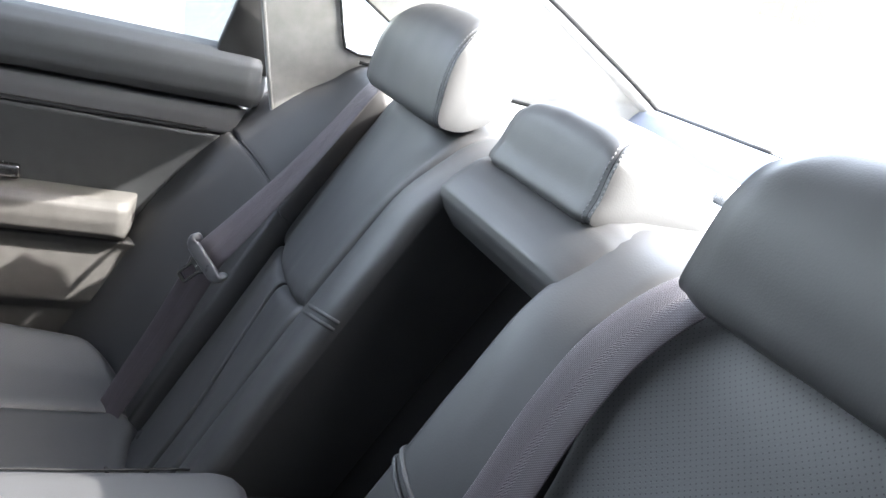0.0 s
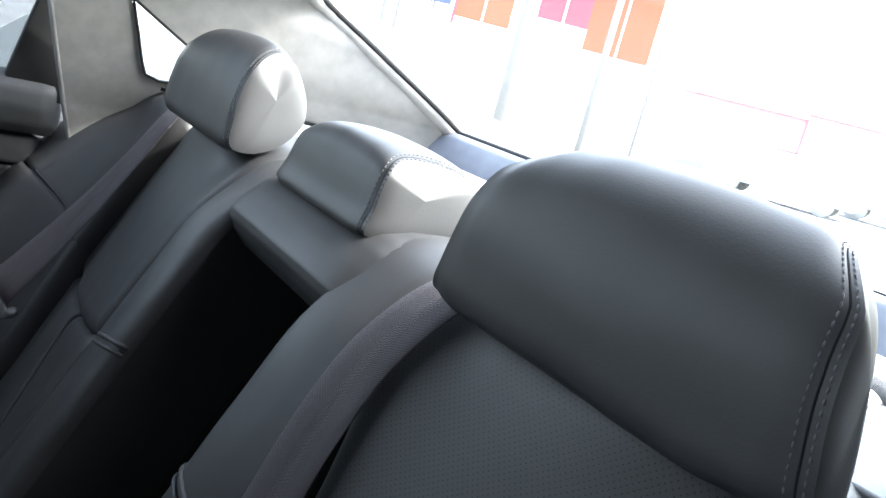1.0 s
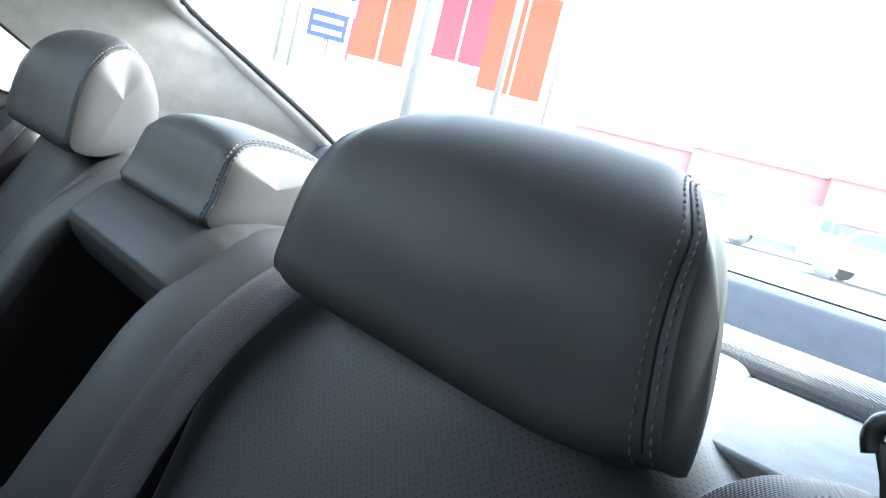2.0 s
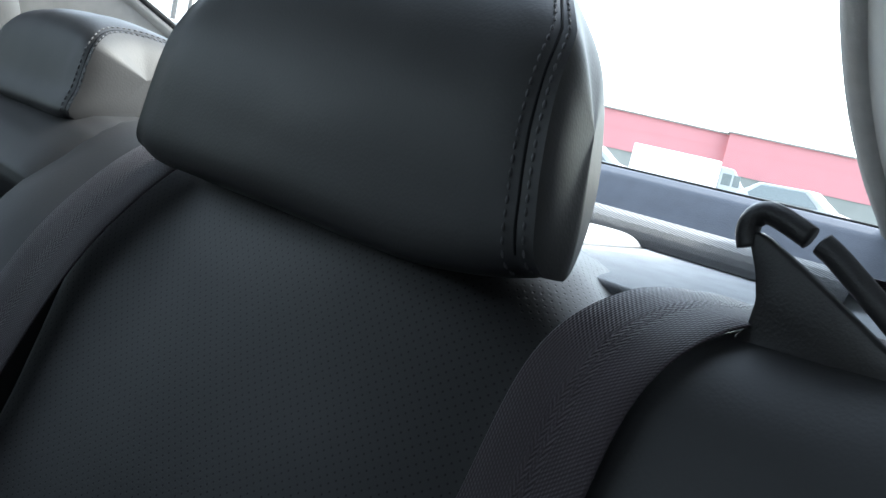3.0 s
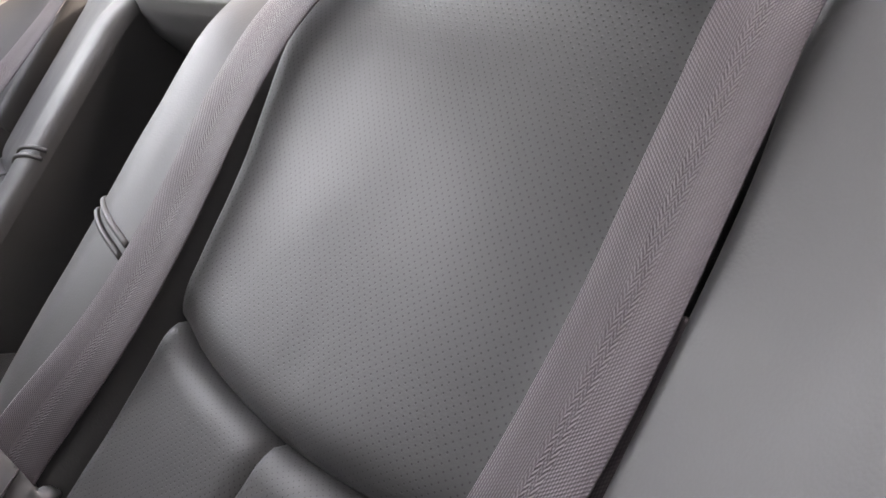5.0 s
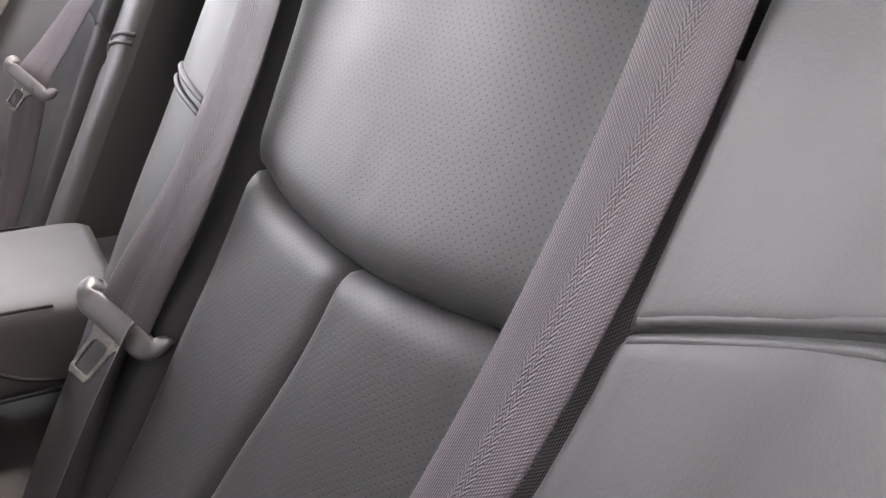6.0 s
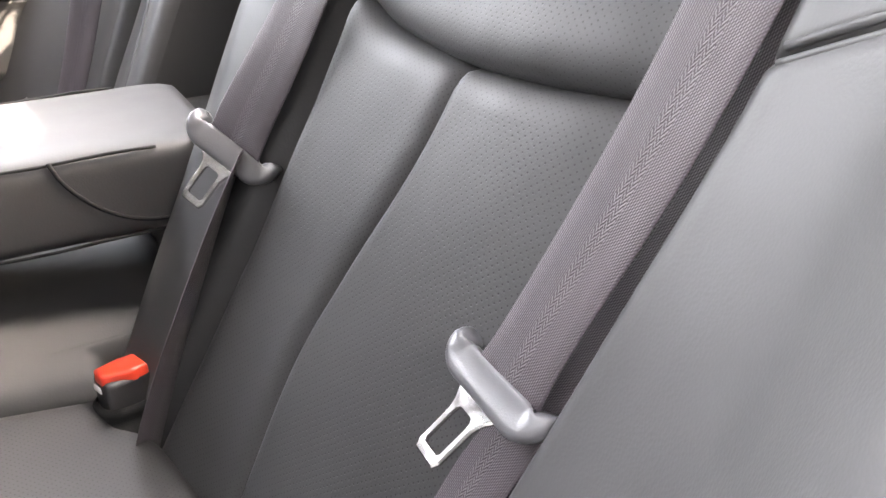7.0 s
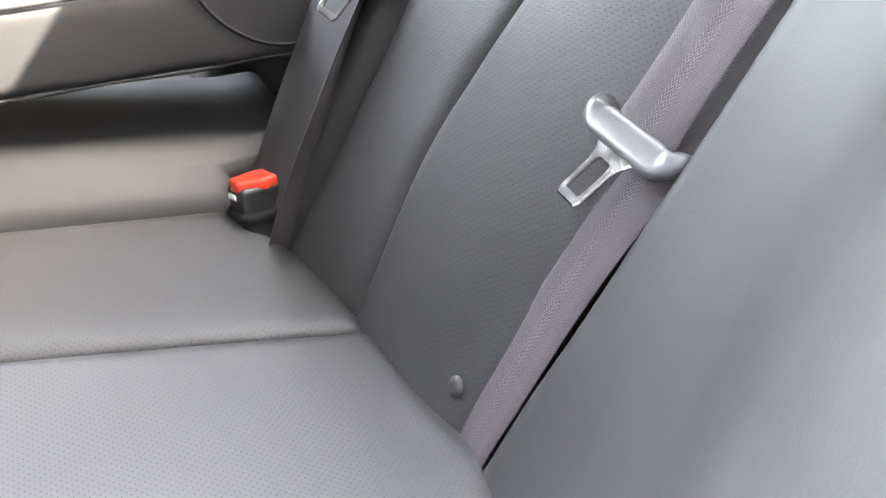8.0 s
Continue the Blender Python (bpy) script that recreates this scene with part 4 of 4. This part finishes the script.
slab(bm, [(0.088, 0.500), (0.095, 0.526), (0.114, 0.605), (0.128, 0.66), (0.16, 0.84), (0.20, 0.84), (0.196, 0.62), (0.205, 0.49)], 0.02, Matrix(((0, 0, -1, DX + 0.03), (1, 0, 0, 0), (0, 1, 0, 0), (0, 0, 0, 1))), 0.004)
part("window_frame", bm, M_SEAL, door, "black window frame")
bm = box(bmesh.new(), (DX - 0.006, -1.0, 0.50), (DX - 0.002, 0.16, 0.86))
ob = part("pane", bm, M_TINT, door, "tinted door glass", smooth=False)
handle = bmesh.new()
box(handle, (DX + 0.012, -0.235, 0.262), (DX + 0.03, -0.165, 0.285), 0.006, 3)
part("door_handle", handle, M_CHROME, door, "chrome inner door handle")
bm = box(bmesh.new(), (DX - 0.10, -1.0, -0.38), (DX - 0.012, 0.9, 0.49), 0.01)
part("outer_skin", bm, M_PAINT, door)

# roof, floor and sill of the cabin, with unseen blocks added to limit its light
bm = bmesh.new()
grid(bm, lambda a, b: (Vector((lerp(-0.64, 0.64, a), lerp(-1.0, 0.305, b), 0.940 + 0.05 * (1 - (2 * a - 1) ** 2) * (1 - b ** 3) - 0.052 * b ** 5)), (a, b)), 24, 24)
solo("ceiling", bm, M_HEAD, "pale cloth headliner", "headliner", "structure")
bm = bmesh.new()
grid(bm, lambda a, b: (Vector((lerp(-0.70, 0.70, a), lerp(-1.05, 0.32, b), 0.975 + 0.05 * (1 - (2 * a - 1) ** 2) * (1 - b ** 3) - 0.062 * b ** 5)), (a, b)), 12, 12)
solo("roof", bm, M_PAINT, "grey painted car roof", "roof", "structure")
bm = box(bmesh.new(), (-0.74, -1.1, -0.36), (0.74, 0.1, -0.33))
solo("floor", bm, M_CARPET, "black carpet floor of the car", "floor", "structure")
# added out of view: lower far half lets light in, near half blocks it
bm = box(bmesh.new(), (-0.78, -0.98, -0.33), (0.02, -0.86, 0.81), 0.03, 3)
box(bm, (0.02, -0.98, -0.33), (0.72, -0.86, 0.90), 0.03, 3)
solo("light_block_front", bm, M_LEATHER, "unseen dark block that limits light from the front", "front wall", "structure")
# added out of view to hold back sky and sun on the near side
bm = box(bmesh.new(), (1.16, -3.2, -0.60), (1.26, 1.6, 2.5))
solo("light_block_near", bm, M_DARKWALL, "unseen dark block against light from the open door side", "wall", "structure")
bm = box(bmesh.new(), (0.775, 0.16, -0.40), (0.82, 1.5, 0.50), 0.01)
solo("side_near", bm, M_PAINT, "grey painted rear body side", "body side", "structure")
bm = box(bmesh.new(), (0.70, -1.0, -0.40), (0.80, 0.2, -0.16), 0.02, 3)
solo("sill", bm, M_PAINT, "grey painted door sill", "sill", "structure")
bm = box(bmesh.new(), (-0.72, 0.42, -0.3), (0.72, 0.46, SH - 0.032))
solo("wall_rear", bm, M_CARPET, "dark bulkhead behind the seat", "bulkhead", "structure")
bm = box(bmesh.new(), (-0.80, 0.80, 0.1), (0.80, 1.55, 0.49), 0.05, 3)
solo("boot_lid", bm, M_PAINT, "grey painted boot lid behind the rear window", "boot", "structure")

# ---------------- outside ----------------
GZ = -0.60
bm = bmesh.new()
grid(bm, lambda a, b: (Vector((lerp(-400, 400, a), lerp(-400, 400, b), GZ)), (a, b)), 4, 4)
solo("ground", bm, M_GROUND, "pale concrete yard around the car", "ground", "structure")


def polar(az, dist, z=GZ):
    """A place outside by its bearing from the car, in degrees to the right of straight back."""
    q = radians(az)
    return Vector((0.7 + dist * math.sin(q), dist * math.cos(q), z))


def wall_between(az0, d0, az1, d1, z0, z1, thick=0.3):
    a, b = polar(az0, d0), polar(az1, d1)
    L = (b - a).length
    m = Matrix.Translation((a.x, a.y, 0)) @ pose(0, 0, 0, 0, 0, math.degrees(math.atan2(b.y - a.y, b.x - a.x)))
    return box(bmesh.new(), (0, 0, z0), (L, thick, z1), 0.0, 1, m), m, L


# long low red building with a stepped top
red = thing("red_building", "long low red painted building with a stepped roofline", "building")
for az0, d0, az1, d1, z0, z1 in ((-42, 36.5, -34.2, 36.2, 0.98, 2.32), (-34.2, 36, -25.7, 37, 0.98, 2.55), (-25.7, 36.6, -10, 38, 0.98, 2.62)):
    bm, m, L = wall_between(az0, d0, az1, d1, z0, z1)
    part("wall", bm, M_RWALL, red, smooth=False)
    bm = box(bmesh.new(), (-0.1, -0.12, z1), (L + 0.1, 0.4, z1 + 0.07), 0.0, 1, m)
    part("coping", bm, M_GWALL, red, "thin grey coping", smooth=False)
    bm = box(bmesh.new(), (0, 0.05, GZ), (L, 0.3, z0), 0.0, 1, m)
    part("base_wall", bm, M_GWALL, red, "grey green base wall", smooth=False)

# red and orange shop front
shop = thing("shop_building", "building with red and orange front panels", "building")
for az0, az1, z0, z1, mt in ((-58, -54.2, 2.3, 4.6, M_OWALL), (-52.6, -49.2, 2.9, 5.5, M_PINK), (-49.2, -44.8, 2.3, 5.5, M_OWALL)):
    bm, m, L = wall_between(az0, 27, az1, 27, z0, z1)
    part("front_panel", bm, mt, shop, smooth=False)
    for f in (0.5,):
        bm = box(bmesh.new(), (L * f, -0.03, z0), (L * f + 0.06, 0.0, z1), 0, 1, m)
        part("strip", bm, M_WWALL, shop, smooth=False)
bm, m, L = wall_between(-64, 27.4, -44, 27.4, GZ, 2.3)
part("wall", bm, M_WWALL, shop, smooth=False)
bm, m, L = wall_between(-58, 27.3, -53.8, 27.3, GZ + 1, 2.3)
part("shutter", bm, M_GWALL, shop, "grey shutter", smooth=False)


def pole(az, d, r, top):
    t = thing("utility_pole", "thin grey utility pole by the street", "pole", "street poles", at=polar(az, d))
    p = polar(az, d)
    part("shaft", tube(bmesh.new(), [p, p + Vector((0, 0, top))], r, 12), M_POLE, t)
    return t


for az, d, r in ((-53.3, 20, 0.14), (-47.6, 22, 0.09), (-44.2, 23, 0.05), (-62.5, 22, 0.06), (-61.6, 22, 0.05)):
    pole(az, d, r, 9.0)


def sign_board(az, d, z, w, h):
    t = thing("sign_board", "white and blue street sign board with unreadable rows", "sign", "street signs", at=polar(az, d))
    a = polar(az, d)
    m = Matrix.Translation((a.x, a.y, z)) @ pose(0, 0, 0, 0, 0, -az)
    part("board", box(bmesh.new(), (-w / 2, -0.02, 0), (w / 2, 0.02, h), 0.005, 1, m), M_BLUE, t, smooth=False)
    for k in range(2):
        part("bar", box(bmesh.new(), (-w * 0.38, -0.026, h * (0.2 + 0.4 * k)), (w * 0.38, -0.021, h * (0.36 + 0.4 * k)), 0, 1, m), M_WHITEPL, t, smooth=False)
    part("edge_bar", box(bmesh.new(), (w * 0.58, -0.02, -0.35), (w * 0.66, 0.02, h), 0, 1, m), M_PINK, t, smooth=False)
    part("post", box(bmesh.new(), (-0.03, 0.021, GZ - z), (0.03, 0.06, h), 0, 1, m), M_POLE, t, smooth=False)
    return t


sign_board(-59.6, 19, 2.0, 0.85, 0.6)
sign_board(-59.4, 19.2, 2.95, 0.85, 0.45)


def parked_car(az, d, turn, label):
    p = polar(az, d)
    t = thing("parked_car", label, "car", "parked cars", at=p)
    m = Matrix.Translation(p) @ pose(0, 0, 0, 0, 0, turn)
    prof = [(-2.1, 0.35), (-2.15, 0.75), (-1.95, 0.92), (-1.3, 0.98), (-0.75, 1.40), (0.5, 1.45), (1.05, 1.05), (1.9, 0.88), (2.1, 0.7), (2.1, 0.35)]
    bm = bmesh.new()
    rows = []
    for yy, sc in ((-0.86, 0.0), (-0.80, 0.06), (0.80, 0.06), (0.86, 0.0)):
        rows.append([bm.verts.new(m @ Vector((x, yy * (1 if z < 1.0 else 0.82), z + (0.02 if sc else 0)))) for x, z in prof])
    for a, b in zip(rows, rows[1:]):
        for j in range(len(prof) - 1):
            bm.faces.new([a[j], a[j + 1], b[j + 1], b[j]])
    bm.faces.new(rows[0])
    bm.faces.new(rows[-1][::-1])
    part("body", bm, M_CARA, t, smooth=False)
    for yy in (-0.80, 0.80):
        bm = bmesh.new()
        q = [(-1.05, 1.02), (-0.68, 1.36), (0.42, 1.40), (0.85, 1.05)]
        bm.faces.new([bm.verts.new(m @ Vector((x, math.copysign(abs(yy) * (0.93 if z > 1.1 else 1.03), yy), z))) for x, z in q])
        part("side_window", bm, M_CARG, t, smooth=False)
    for x in (-1.3, 1.3):
        for yy in (-0.80, 0.80):
            c = m @ Vector((x, yy, 0.31))
            bm = tube(bmesh.new(), [m @ Vector((x, yy - 0.1, 0.31)), m @ Vector((x, yy + 0.1, 0.31))], 0.31, 18)
            part("tyre", bm, M_GROUND, t)
    return t


parked_car(-21, 24, 8, "pale parked car in the yard")
parked_car(-34.5, 26, 25, "pale parked car in the yard")
parked_car(-66, 7, 62, "pale parked car behind the rear corner")


def van(az, d, turn):
    p = polar(az, d)
    t = thing("delivery_van", "white boxy delivery van parked before the red building", "van", at=p)
    m = Matrix.Translation(p) @ pose(0, 0, 0, 0, 0, turn)
    part("cargo_box", box(bmesh.new(), (-1.6, -0.9, 0.45), (1.3, 0.9, 1.85), 0.05, 2, m), M_WWALL, t, smooth=False)
    bm = slab(bmesh.new(), [(1.32, 0.40), (1.32, 1.70), (1.75, 1.68), (2.15, 1.15), (2.75, 1.0), (2.8, 0.40)], 1.6, m @ Matrix(((1, 0, 0, 0), (0, 0, -1, 0.8), (0, 1, 0, 0), (0, 0, 0, 1))), 0.04)
    part("cab", bm, M_CARA, t, smooth=False)
    for x0, x1 in ((1.42, 1.72), (1.78, 2.0)):
        part("side_window", box(bmesh.new(), (x0, -0.812, 1.12), (x1, -0.79, 1.5), 0.01, 1, m), M_CARG, t, smooth=False)
    for x in (-0.9, 2.2):
        for yy in (-0.78, 0.78):
            part("tyre", tube(bmesh.new(), [m @ Vector((x, yy - 0.1, 0.36)), m @ Vector((x, yy + 0.1, 0.36))], 0.36, 18), M_GROUND, t)
    return t


van(-28.2, 30, 26)
